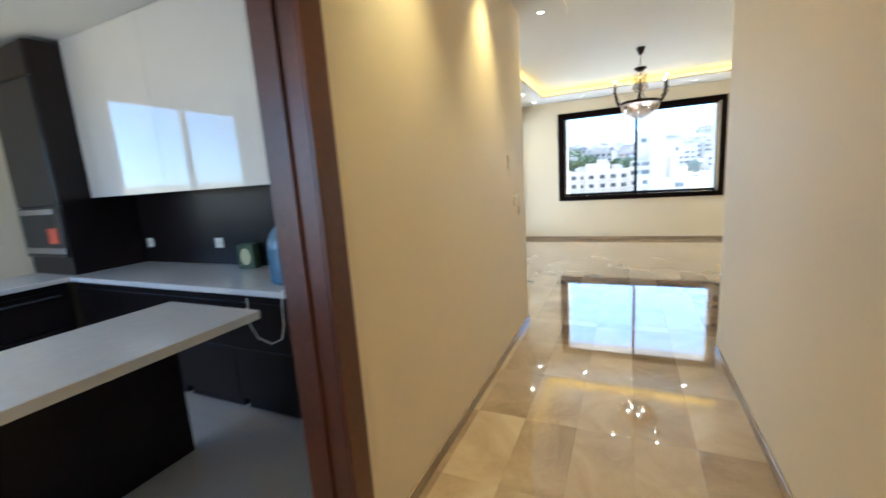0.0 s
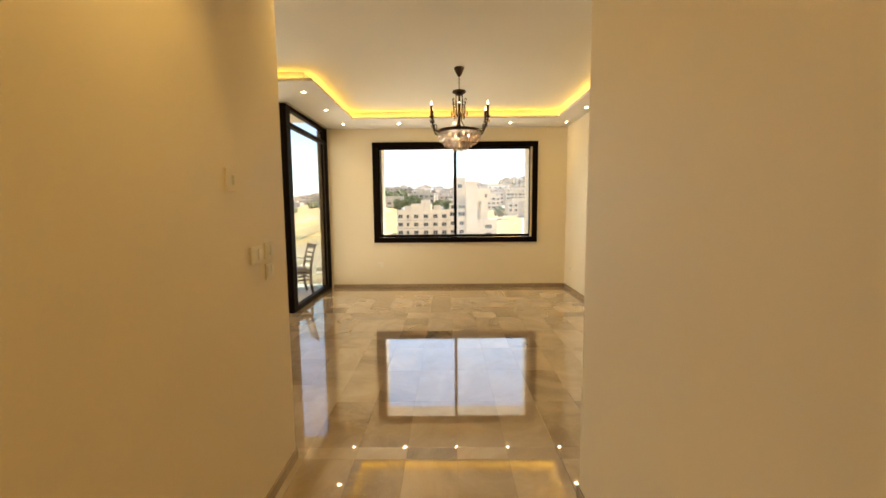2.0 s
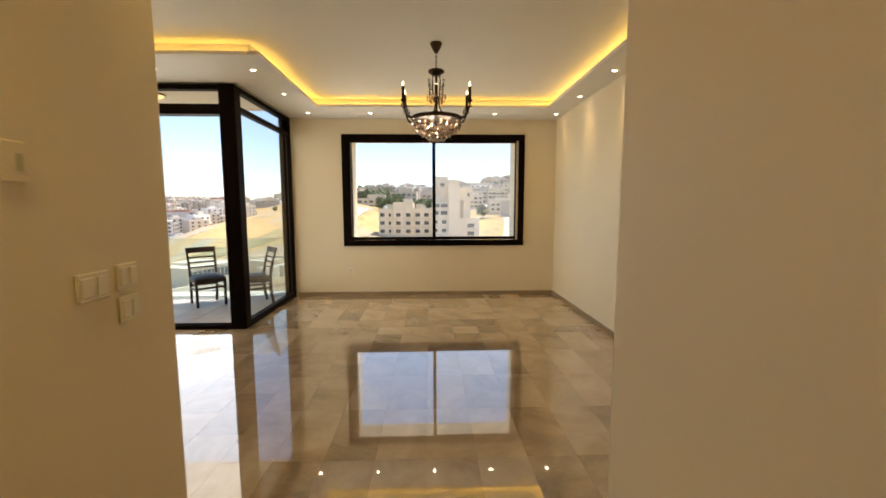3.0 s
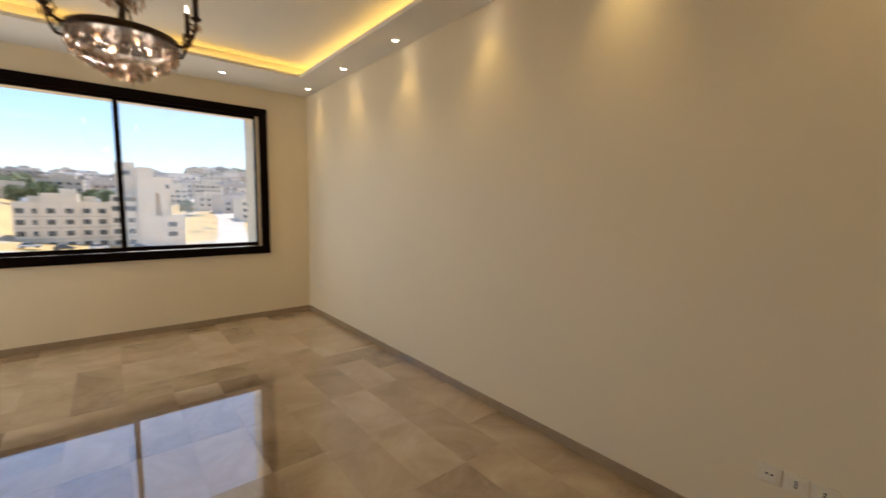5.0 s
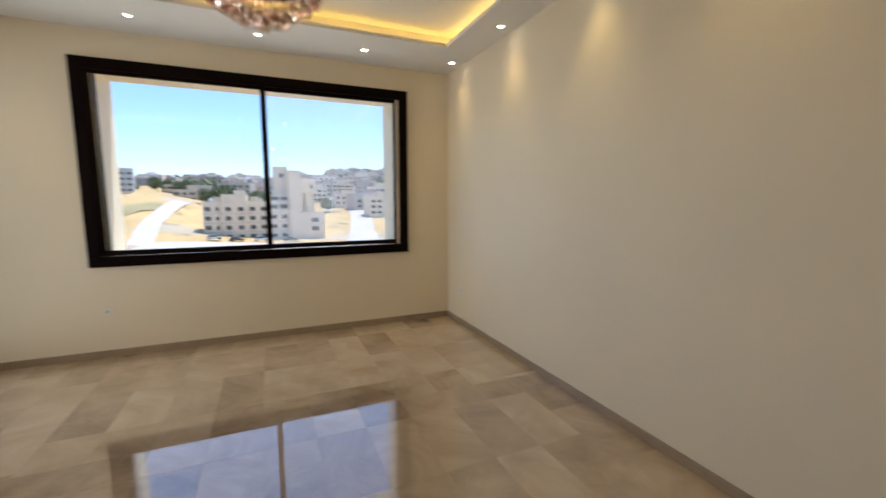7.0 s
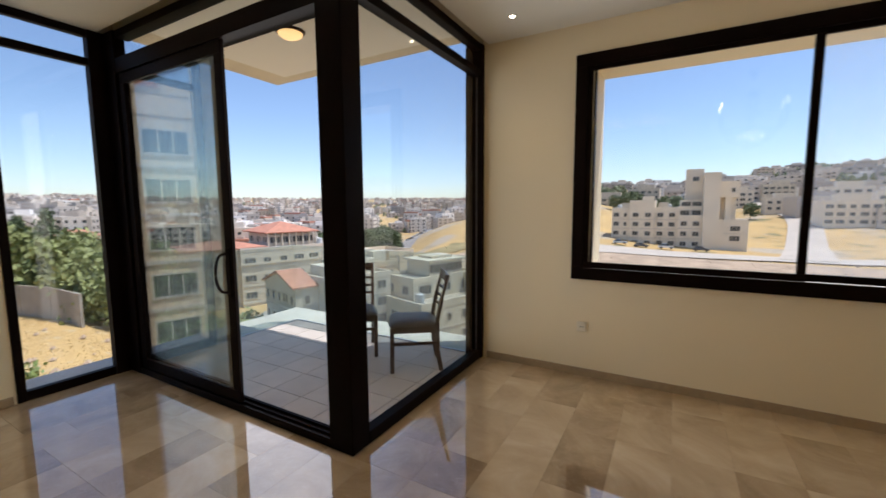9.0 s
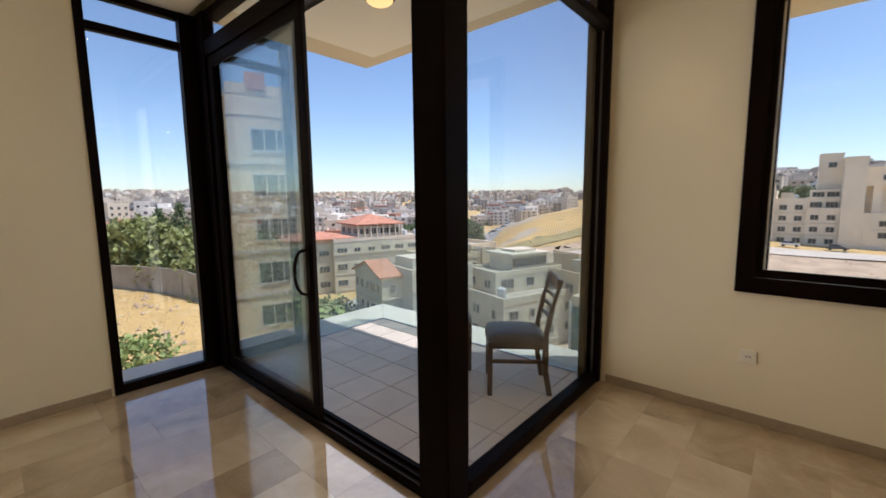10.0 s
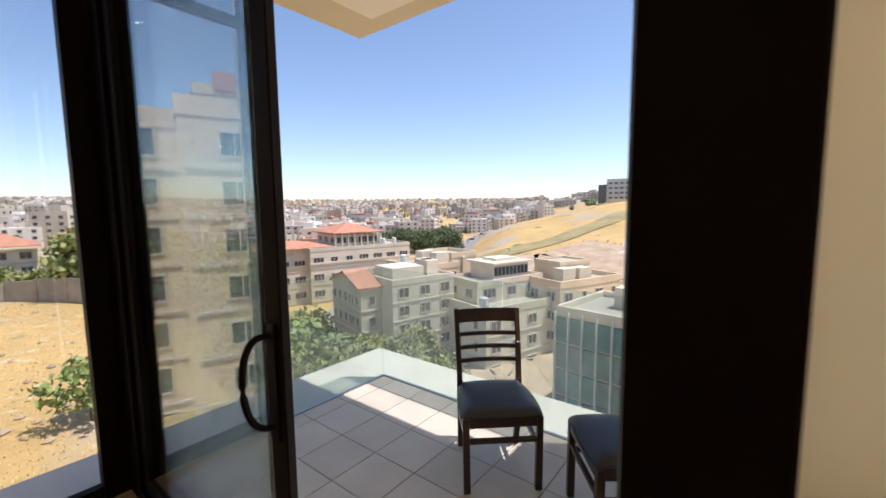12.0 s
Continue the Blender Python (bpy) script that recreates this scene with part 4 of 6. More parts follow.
M_PALEGLASS = mat("pale grey glass facade", (0.50, 0.54, 0.56), 0.35, var=0.1, scale=0.2, fine=1.0)
M_TANK = mat("white water tank", (0.62, 0.62, 0.60), 0.5)
M_ASPHALT = mat("sun-bleached asphalt", (0.31, 0.285, 0.255), 0.9, var=0.1, scale=0.2, fine=3)
M_CONC = mat("pale concrete paving", (0.50, 0.43, 0.35), 0.9, var=0.08, scale=0.15, fine=2)
M_RUBBLE = mat("stony rubble slope", (0.43, 0.315, 0.21), 0.95, var=0.2, scale=0.3, fine=2.5, bump=0.6)
M_BARK = mat("tree bark", (0.11, 0.075, 0.05), 0.9, var=0.2, scale=3, fine=20, bump=0.3)
M_LEAF = mat("olive green foliage", (0.25, 0.27, 0.09), 0.75, var=0.45, scale=0.9, fine=6)
M_LEAFD = mat("dark green foliage", (0.115, 0.145, 0.062), 0.75, var=0.4, scale=0.9, fine=6)
M_LEAFB = mat("bright green foliage", (0.22, 0.28, 0.08), 0.7, var=0.35, scale=1.5, fine=8)


def window_mesh(w, h, bars=1):
    """The surround and mullions of a window, and its dark glass; it faces its own -y."""
    e = 0.1
    xs = [-w / 2 + k * w / (bars + 1) for k in range(bars + 2)]
    holes = [(a + (0.04 if k else 0), b2 - (0.04 if k < bars else 0), 0.0, h) for k, (a, b2) in enumerate(zip(xs, xs[1:]))]
    ring = mesh_of("window", holed("x", -w / 2 - e, w / 2 + e, -0.14, h + e, -0.12, 0.0, holes), M_WINFRAME)
    return ring, mesh_of("pane", boxes(((-w / 2, -0.04, 0.0), (w / 2, -0.01, h))), M_WINGLASS)


WM_A, WM_B, WM_C = window_mesh(1.6, 1.3), window_mesh(2.4, 1.4, 2), window_mesh(0.8, 1.2, 0)
WM_D = window_mesh(3.0, 1.6, 2)


def facade(b, face, u0, u1, z0, z1, cols, rows, meshes, seed=1):
    """Windows on a face of a box-shaped part: face is (axis, value, sign)."""
    axis, v, sign = face
    rz = {("y", -1): 0, ("y", 1): 180, ("x", 1): 90, ("x", -1): -90}[axis, sign]
    rnd = random.Random(seed)
    kinds = [rnd.choice(meshes) for _ in range(cols)]
    for j in range(1, rows):
        z = z0 + j * (z1 - z0) / rows
        a, c = sorted((v + sign * 0.004, v + sign * 0.14))
        part("string_course", boxes(((u0 + 0.05, a, z - 0.1), (u1 - 0.05, c, z + 0.1)) if axis == "y" else ((a, u0 + 0.05, z - 0.1), (c, u1 - 0.05, z + 0.1))), M_WINFRAME, b)
    for i in range(cols):
        u = u0 + (i + 0.5) * (u1 - u0) / cols
        for j in range(rows):
            z = z0 + (j + 0.28) * (z1 - z0) / rows
            w = new("window", kinds[i][0])
            w.parent = b
            new("pane", kinds[i][1]).parent = w
            w.matrix_basis = pose(*((u, v) if axis == "y" else (v, u)), z, 0, 0, rz)


PENDING = []


def slab_block(bm, lo, hi, parapet=0.9):
    """A storey block, kept until wall_parts() makes it a part of its own, with a parapet ring."""
    PENDING.append((lo, hi, parapet))


def ring_bm(x0, x1, y0, y1, z0, z1, t):
    bm = bmesh.new()
    loops = []
    for d, z in ((0, z0), (0, z1), (t, z1), (t, z0)):
        loops.append([bm.verts.new(p) for p in ((x0 + d, y0 + d, z), (x1 - d, y0 + d, z), (x1 - d, y1 - d, z), (x0 + d, y1 - d, z))])
    for k in range(4):
        a, c = loops[k], loops[(k + 1) % 4]
        for j in range(4):
            bm.faces.new((a[j], a[(j + 1) % 4], c[(j + 1) % 4], c[j]))
    return bm


def wall_parts(bm, material, b):
    for lo, hi, parapet in PENDING:
        w = part("wall", boxes((lo, hi)), material, b)
        part("roof_deck", boxes(((lo[0] + 0.3, lo[1] + 0.3, hi[2] + 0.004), (hi[0] - 0.3, hi[1] - 0.3, hi[2] + 0.05))), M_ROOF, w, "dusty flat roof")
        if parapet:
            part("parapet", ring_bm(lo[0] - 0.08, hi[0] + 0.08, lo[1] - 0.08, hi[1] + 0.08, hi[2] - 0.3, hi[2] + parapet, 0.3), material, w)
    PENDING.clear()
    bm.verts.index_update()
    left = set(bm.verts)
    while left:
        stack, isle = [left.pop()], []
        while stack:
            v = stack.pop()
            isle.append(v)
            for e in v.link_edges:
                o = e.other_vert(v)
                if o in left:
                    left.discard(o)
                    stack.append(o)
        faces = {fc for v in isle for fc in v.link_faces}
        nb = bmesh.new()
        m_ = {v: nb.verts.new(v.co) for v in isle}
        for fc in faces:
            nb.faces.new([m_[v] for v in fc.verts])
        part("wall", nb, material, b)
    bm.free()


def hip_roof(bm, x0, x1, y0, y1, z, h, over=0.7):
    x0, x1, y0, y1 = x0 - over, x1 + over, y0 - over, y1 + over
    k = min(x1 - x0, y1 - y0) / 2
    base = [bm.verts.new(p) for p in ((x0, y0, z), (x1, y0, z), (x1, y1, z), (x0, y1, z))]
    low = [bm.verts.new((v.co.x, v.co.y, z - 0.25)) for v in base]
    if x1 - x0 >= y1 - y0:
        r = [bm.verts.new((x0 + k, (y0 + y1) / 2, z + h)), bm.verts.new((x1 - k + 0.01, (y0 + y1) / 2, z + h))]
        fs = [(base[0], base[1], r[1], r[0]), (base[2], base[3], r[0], r[1]), (base[1], base[2], r[1]), (base[3], base[0], r[0])]
    else:
        r = [bm.verts.new(((x0 + x1) / 2, y0 + k, z + h)), bm.verts.new(((x0 + x1) / 2, y1 - k + 0.01, z + h))]
        fs = [(base[0], base[1], r[0]), (base[1], base[2], r[1], r[0]), (base[2], base[3], r[1]), (base[3], base[0], r[0], r[1])]
    for f in fs:
        bm.faces.new(f)
    bm.faces.new(low[::-1])
    for k2 in range(4):
        bm.faces.new((low[k2], low[(k2 + 1) % 4], base[(k2 + 1) % 4], base[k2]))


def house(at, rz, label, group="", name="apartment_building", category="building"):
    return thing(name, at, rz, label, category, group)


def roof_clutter(b, x0, x1, y0, y1, z, n, seed):
    rnd = random.Random(seed)
    for _ in range(n):
        x, y = rnd.uniform(x0 + 1, x1 - 1), rnd.uniform(y0 + 1, y1 - 1)
        bm = bmesh.new()
        if rnd.random() < 0.6:
            add_lathe(bm, [(0.55, 0.3), (0.6, 0.4), (0.6, 1.5), (0.3, 1.7)], at=(x, y, z), n=10)
            add_box(bm, (x - 0.5, y - 0.5, z), (x + 0.5, y + 0.5, z + 0.3))
            part("water_tank", bm, M_TANK, b)
        else:
            add_box(bm, (x - 1.4, y - 1.1, z), (x + 1.4, y + 1.1, z + 2.3))
            part("stair_house", bm, M_LIME, b)


# ---- buildings seen through the north window ----
b = house((0, 150, 0), 0, "white stone terraced apartment block with four rows of dark windows")
bm = bmesh.new()
slab_block(bm, (-21.7, -1, -16), (-16.004, 12, 0.2), 0.6)
slab_block(bm, (-16, -2, -16), (-8.5, 12, 2.5), 0.8)
slab_block(bm, (-8.496, -1, -16), (-1.7, 12, 0.3), 0.7)
slab_block(bm, (-12.5, 3, 2.5), (-9.2, 9, 4.4), 0.3)
wall_parts(bm, M_LIME3, b)
facade(b, ("y", -1, -1), -21.7, -16, -12.4, 0.0, 2, 4, [WM_A, WM_A, WM_C], 3)
facade(b, ("y", -2, -1), -16, -8.5, -12.4, 0.0, 2, 4, [WM_B, WM_A], 5)
facade(b, ("y", -1, -1), -8.5, -1.7, -12.4, 0.0, 2, 4, [WM_A, WM_B], 2)
roof_clutter(b, -21, -17, 1, 10, 0.2, 3, 4)
roof_clutter(b, -8, -2.5, 1, 10, 0.3, 2, 6)
b = house((0, 150, 0), 0, "tall white stone residential tower beside a terraced block")
bm = bmesh.new()
slab_block(bm, (-1.696, -2, -16), (5.0, 12, -2.4), 0.7)
slab_block(bm, (-1.696, 0.5, -2.4), (5.0, 12, 0.6), 0.7)
slab_block(bm, (-1.2, 2, 0.6), (5.0, 12, 2.9), 0.4)
slab_block(bm, (0.2, 4, 2.9), (4.996, 14, 12.9), 0.4)
slab_block(bm, (5.004, -3, -16), (9.3, 10, 11.2), 0.4)
slab_block(bm, (9.304, 1, 4.0), (14.6, 10, 8.6), 0.4)
slab_block(bm, (11.0, 1.4, -16), (12.6, 3.0, 4.0), 0)
slab_block(bm, (9.304, 5, -16), (14.2, 10, 4.0), 0)
slab_block(bm, (9.304, -2.5, -16), (16.8, 5, -3.6), 0.6)
wall_parts(bm, M_LIME3, b)
facade(b, ("y", -2, -1), -1.7, 5.0, -12.4, -2.6, 2, 3, [WM_A, WM_B], 3)
facade(b, ("y", 0.5, -1), -1.5, 5.0, -2.4, 0.6, 2, 1, [WM_B], 3)
facade(b, ("y", 2, -1), -1.0, 5.0, 0.6, 2.9, 2, 1, [WM_B], 3)
facade(b, ("y", 4, -1), 1.4, 4.4, 8.6, 11.6, 1, 1, [WM_A], 3)
facade(b, ("y", -2.5, -1), 10.4, 16.6, -10.2, -4.2, 1, 2, [WM_B], 3)
facade(b, ("y", 1, -1), 11.6, 14.2, 4.6, 8.0, 1, 1, [WM_C], 3)
for k, (x, y, w, d, z1, rz, m) in enumerate(((57, 218, 18, 10, 2.5, 8, M_LIME3), (76, 228, 16, 10, 6.0, -6, M_LIME3), (44, 262, 14, 9, 4.5, 4, M_LIME3), (68, 262, 18, 9, 9.5, -4, M_LIME3), (86, 250, 20, 10, 7, -8, M_LIME3), (52, 320, 16, 9, 13.5, 5, M_LIME), (30, 300, 14, 9, 9.5, 6, M_LIME3),
                                          (-38, 260, 22, 9, 6.5, 4, M_LIME2), (-70, 240, 20, 9, 2.5, 12, M_LIME2), (-20, 285, 18, 10, 11.5, -3, M_LIME2), (-52, 300, 20, 10, 10.5, 5, M_LIME))):
    b = house((x, y, 0), rz, "pale stone hillside house with rows of dark windows", "hillside houses", "hillside_house", "house")
    z0 = land(x, y) - 3
    bm = bmesh.new()
    slab_block(bm, (-w / 2, -d / 2, z0), (w / 2, d / 2, z1), 0.6)
    slab_block(bm, (-w / 5, -d / 3, z1), (w / 3, d / 3, z1 + 2.6), 0.4)
    wall_parts(bm, m, b)
    rows = max(2, min(4, int((z1 - z0 - 3) / 3.1)))
    facade(b, ("y", -d / 2, -1), -w / 2, w / 2, z1 - rows * 3.1, z1 - 0.2, int(w / 3.2), rows, [WM_A, WM_B], k)

# ---- buildings seen from the balcony door ----
x, y = spot(51, 112)
b = house((x, y, 0), 75, "large grey stone villa block with red hipped roofs and verandas", "", "villa", "building")
bm = bmesh.new()
slab_block(bm, (-14, -9, -26), (13, 10, -8.0), 0.5)
slab_block(bm, (-25, -7, -26), (-14.004, 9, -9.0), 0.0)
add_box(bm, (-6, -5, -8.0), (5.5, 8, -5.0))
add_box(bm, (-14.2, -9.3, -11.4), (13.2, -9.004, -10.9))
add_box(bm, (-25.2, -7.3, -12.0), (-14.3, -7.004, -11.5))
add_box(bm, (6, 1, -8.0), (10, 6, -5.6))
wall_parts(bm, M_LIME2, b)
bm = bmesh.new()
hip_roof(bm, -6, 5.5, -5, 8, -4.4, 2.4, 1.2)
part("roof", bm, M_TERRA, b, "red terracotta hipped roof")
bm = bmesh.new()
hip_roof(bm, -25, -8.5, -7.5, 5, -7.4, 1.4, 0.9)
part("roof", bm, M_TERRA, b, "red terracotta hipped roof")
for k in range(8):
    part("veranda_post", boxes(((-6.6 + k * 1.75, -5.8, -8.0), (-6.3 + k * 1.75, -5.5, -4.6))), M_LIME, b)
for k in range(7):
    part("veranda_post", boxes(((-25.4 + k * 2.7, -8.0, -9.0), (-25.1 + k * 2.7, -7.7, -7.5))), M_LIME, b)
part("veranda_wall", boxes(((-24.8, -6.9, -9.0), (-8.8, 4.6, -7.66))), M_LIME2, b)
facade(b, ("y", -9, -1), -14, 13, -24, -8.4, 7, 4, [WM_B, WM_A], 8)
facade(b, ("y", -7, -1), -25, -14, -24, -9.2, 3, 4, [WM_B], 8)
facade(b, ("x", -25, -1), -7, 9, -24, -9.2, 4, 4, [WM_A, WM_B], 9)
facade(b, ("y", -5, -1), -6, 5.5, -7.8, -5.0, 4, 1, [WM_B], 9)
facade(b, ("x", -6, -1), -5, 8, -7.8, -5.0, 3, 1, [WM_B], 9)
roof_clutter(b, 5.5, 12.5, -8, 0, -8.0, 3, 31)

x, y = spot(47.5, 62)
b = house((x, y, 0), -15, "grey stone house with a gabled red roof and a flat-roofed wing", "", "house", "house")
bm = bmesh.new()
add_box(bm, (-7.5, -4, -24), (2.6, -0.5, -9.6))
g = [bm.verts.new(p) for p in ((-7.5, -4, -9.6), (2.6, -4, -9.6), (-2.45, -4, -7.9), (-7.5, -0.5, -9.6), (2.6, -0.5, -9.6), (-2.45, -0.5, -7.9))]
bm.faces.new(g[:3])
bm.faces.new(g[3:][::-1])
slab_block(bm, (-3, -0.496, -24), (5.5, 10.5, -9.0), 0.5)
add_box(bm, (-2.5, 1.0, -9.0), (3.0, 6.5, -7.3))
wall_parts(bm, M_LIME2, b)
bm = bmesh.new()
for sgn in (-1, 1):
    e = -2.45 + sgn * 5.4
    q = [bm.verts.new(p) for p in ((-2.45, -4.5, -7.65), (e, -4.5, -9.6), (e, -0.55, -9.6), (-2.45, -0.55, -7.65), (-2.45, -4.5, -7.9), (e, -4.5, -9.85), (e, -0.55, -9.85), (-2.45, -0.55, -7.9))]
    for f in ((0, 1, 2, 3), (4, 5, 6, 7), (0, 1, 5, 4), (1, 2, 6, 5), (2, 3, 7, 6)):
        bm.faces.new([q[i] for i in f])
part("roof", bm, M_TERRA, b, "red gabled roof")
facade(b, ("y", -4, -1), -7.5, 2.6, -22.5, -9.9, 5, 4, [WM_C, WM_C, WM_A], 4)
facade(b, ("x", 2.6, 1), -4, -0.5, -22.5, -9.9, 1, 4, [WM_C], 4)
facade(b, ("x", 5.5, 1), -0.5, 10.5, -22.5, -9.2, 3, 5, [WM_A], 6)
roof_clutter(b, -2.5, 5, 6.8, 10, -9.0, 3, 12)

x, y = spot(39.5, 76)
b = house((x, y, 0), 75, "sandy stone apartment house with a red-roofed bay", "", "apartment_building")
bm = bmesh.new()
slab_block(bm, (-7, -5, -25), (2, 6, -8.8), 0.7)
slab_block(bm, (2, -3, -25), (8, 6, -7.4), 0.7)
add_box(bm, (-5.5, -7.5, -25), (-1.0, -5, -12.2))
add_box(bm, (4.3, -3.4, -25), (5.4, -3, -7.6))
wall_parts(bm, M_CREAM, b)
bm = bmesh.new()
hip_roof(bm, -5.5, -1.0, -7.5, -4.0, -10.6, 1.1, 0.35)
part("bay_roof", bm, M_TERRA, b, "small red bay roof")
for k in range(6):
    part("bay_post", boxes(((-5.5 + k * 0.86, -7.5, -12.2), (-5.35 + k * 0.86, -7.35, -10.7))), M_TANK, b)
facade(b, ("y", -5, -1), -1, 2, -24, -9, 1, 5, [WM_A], 4)
facade(b, ("y", -3, -1), 2, 4.2, -24, -7.6, 1, 5, [WM_C], 4)
facade(b, ("x", 8, 1), -3, 6, -24, -7.6, 2, 5, [WM_A], 4)
facade(b, ("x", -7, -1), -5, 6, -24, -9, 3, 5, [WM_A, WM_C], 7)
roof_clutter(b, -6, 1, -3, 5, -8.8, 3, 15)

x, y = spot(30.0, 68)
b = house((x, y, 0), 72, "flat-roofed cream stone house stepping back in terraces with a glazed penthouse", "", "terraced_house", "house")
bm = bmesh.new()
slab_block(bm, (-10, -8, -24), (8, 5, -13.2), 0.8)
slab_block(bm, (-7.5, -3, -13.2), (6.5, 5, -10.2), 0.6)
slab_block(bm, (-3, -1.5, -10.2), (4.5, 4.5, -7.6), 0.0)
add_box(bm, (-3.5, -2.1, -7.6), (5.0, 5.0, -7.3))
add_box(bm, (-1.2, 0, -7.3), (3.6, 3.6, -6.9))
wall_parts(bm, M_LIME, b)
facade(b, ("y", -8, -1), -10, 8, -23, -13.4, 5, 3, [WM_A, WM_C], 4)
facade(b, ("x", 8, 1), -8, 5, -23, -13.4, 3, 3, [WM_A], 4)
facade(b, ("y", -3, -1), -7.5, 6.5, -13.1, -10.3, 3, 1, [WM_B, WM_A], 4)
facade(b, ("y", -1.5, -1), -3, 4.5, -10.1, -7.7, 3, 1, [WM_B], 4)
facade(b, ("x", -10, -1), -8, 5, -23, -13.4, 3, 3, [WM_A, WM_C], 7)
facade(b, ("x", -7.5, -1), -3, 5, -13.1, -10.3, 2, 1, [WM_A], 7)
roof_clutter(b, -9, -6, -7, -3, -13.2, 2, 18)

x, y = spot(21.0, 72)
b = house((x, y, 0), 68, "sandy stone house with a small roof room and water tanks", "", "terraced_house", "house")
bm = bmesh.new()
slab_block(bm, (-7, -5, -24), (7, 6, -10.6), 0.8)
slab_block(bm, (-3, -1, -10.6), (4, 5, -7.9), 0.4)
wall_parts(bm, M_CREAM, b)
facade(b, ("y", -5, -1), -7, 7, -23, -10.8, 4, 4, [WM_A, WM_C], 4)
facade(b, ("y", -1, -1), -3, 4, -10.5, -8, 2, 1, [WM_A], 4)
facade(b, ("x", 7, 1), -5, 6, -23, -10.8, 3, 4, [WM_A], 4)
facade(b, ("x", -7, -1), -5, 6, -23, -10.8, 3, 4, [WM_A], 8)
roof_clutter(b, -6, 6, -4, -1, -10.6, 2, 21)

x, y = -14.1, 40.9
b = house((x, y, 0), -8, "building with a blue-green glass curtain wall and a pale roof edge", "", "office_building")
bm = bmesh.new()
slab_block(bm, (-6, -4.5, -22), (9, 6, -9.4), 0.7)
wall_parts(bm, M_LIME, b)
for k in range(5):
    for j in range(4):
        xx, zz = -5.9 + k * 2.98, -20.8 + j * 2.8
        part("glass_panel", boxes(((xx, -4.75, zz), (xx + 2.8, -4.5, zz + 2.6)), bevel=0.04), M_BLUEGLASS, b)
for k in range(11):
    xx = -6.05 + k * 1.49
    part("mullion", boxes(((xx, -5.05, -21.5), (xx + 0.14, -4.76, -9.2))), M_TANK if k % 3 == 0 else M_PALEGLASS, b)
for j in range(4):
    zz = -20.8 + j * 2.8
    part("glass_panel", boxes(((-6.25, -4.4, zz), (-6.0, 5.8, zz + 2.6)), bevel=0.04), M_BLUEGLASS, b)
    part("balcony_band", boxes(((0.4 + 0.8 * j, -6.0, zz - 0.25), (6.5 + 0.5 * j, -5.06, zz + 0.45)), bevel=0.05), M_TANK, b)
roof_clutter(b, -5, 8, -3, 5, -9.4, 3, 33)

x, y = spot(15.5, 330)
b = house((x, y, 0), 10, "pale glass office block with a dark wing on the hilltop", "", "office_building")
bm = bmesh.new()
z0 = land(x, y) - 2
slab_block(bm, (-4, -5, z0), (12, 8, 20.6), 0.8)
wall_parts(bm, M_PALEGLASS, b)
part("dark_wing", boxes(((-9.5, -6, z0), (-4.01, 6, 17.4))), M_WINGLASS, b, "dark glazed wing")
facade(b, ("y", -5, -1), -3, 12, 6, 20, 4, 4, [WM_B], 3)

# tall neighbour to the west, seen mirrored in the door's glass
x, y = spot(109, 33)
b = house((x, y, 0), 109, "tall cream stone apartment house with a red roof room", "", "apartment_building")
bm = bmesh.new()
slab_block(bm, (-5.2, -3.5, -20), (1.7, 4.6, 7.6), 0.9)
slab_block(bm, (1.704, -1.7, -20), (7.2, 4.6, 7.0), 0.9)
slab_block(bm, (-4.2, -1.2, 7.6), (0.6, 3.5, 9.5), 0.4)
wall_parts(bm, M_CREAM, b)
part("roof_room", boxes(((-1.9, -1.5, 9.5), (-0.6, -0.3, 10.7))), M_TERRA, b, "red rendered roof room")
facade(b, ("y", -3.5, -1), -5.0, 1.4, -17.4, 7.2, 1, 8, [WM_B], 5)
facade(b, ("y", -1.7, -1), 1.9, 7.0, -17.4, 7.2, 1, 8, [WM_D], 6)

# red-roofed houses behind the field
for k, (az, r, w, d, z1, rz) in enumerate(((87.2, 120, 17, 10, -5.2, 84), (79.6, 170, 13, 9, -6.2, 84), (95, 150, 16, 9, -6.5, 92), (72, 210, 14, 9, -9.0, 70))):
    x, y = spot(az, r)
    b = house((x, y, 0), rz, "white house with a red tiled hipped roof behind trees", "red-roofed houses", "villa", "house")
    bm = bmesh.new()
    slab_block(bm, (-w / 2, -d / 2, land(x, y) - 1), (w / 2, d / 2, z1), 0)
    add_box(bm, (-w / 2 - 0.6, -d / 2 - 1.2, z1 - 0.4), (w / 2 + 0.6, d / 2 + 0.6, z1))
    wall_parts(bm, M_LIME3, b)
    bm = bmesh.new()
    hip_roof(bm, -w / 2, w / 2, -d / 2, d / 2, z1 + 0.25, 2.4)
    part("roof", bm, M_TERRA, b, "red tiled roof")
    facade(b, ("y", -d / 2, -1), -w / 2, w / 2, z1 - 6.2, z1 - 0.2, 5, 2, [WM_B, WM_A], k)

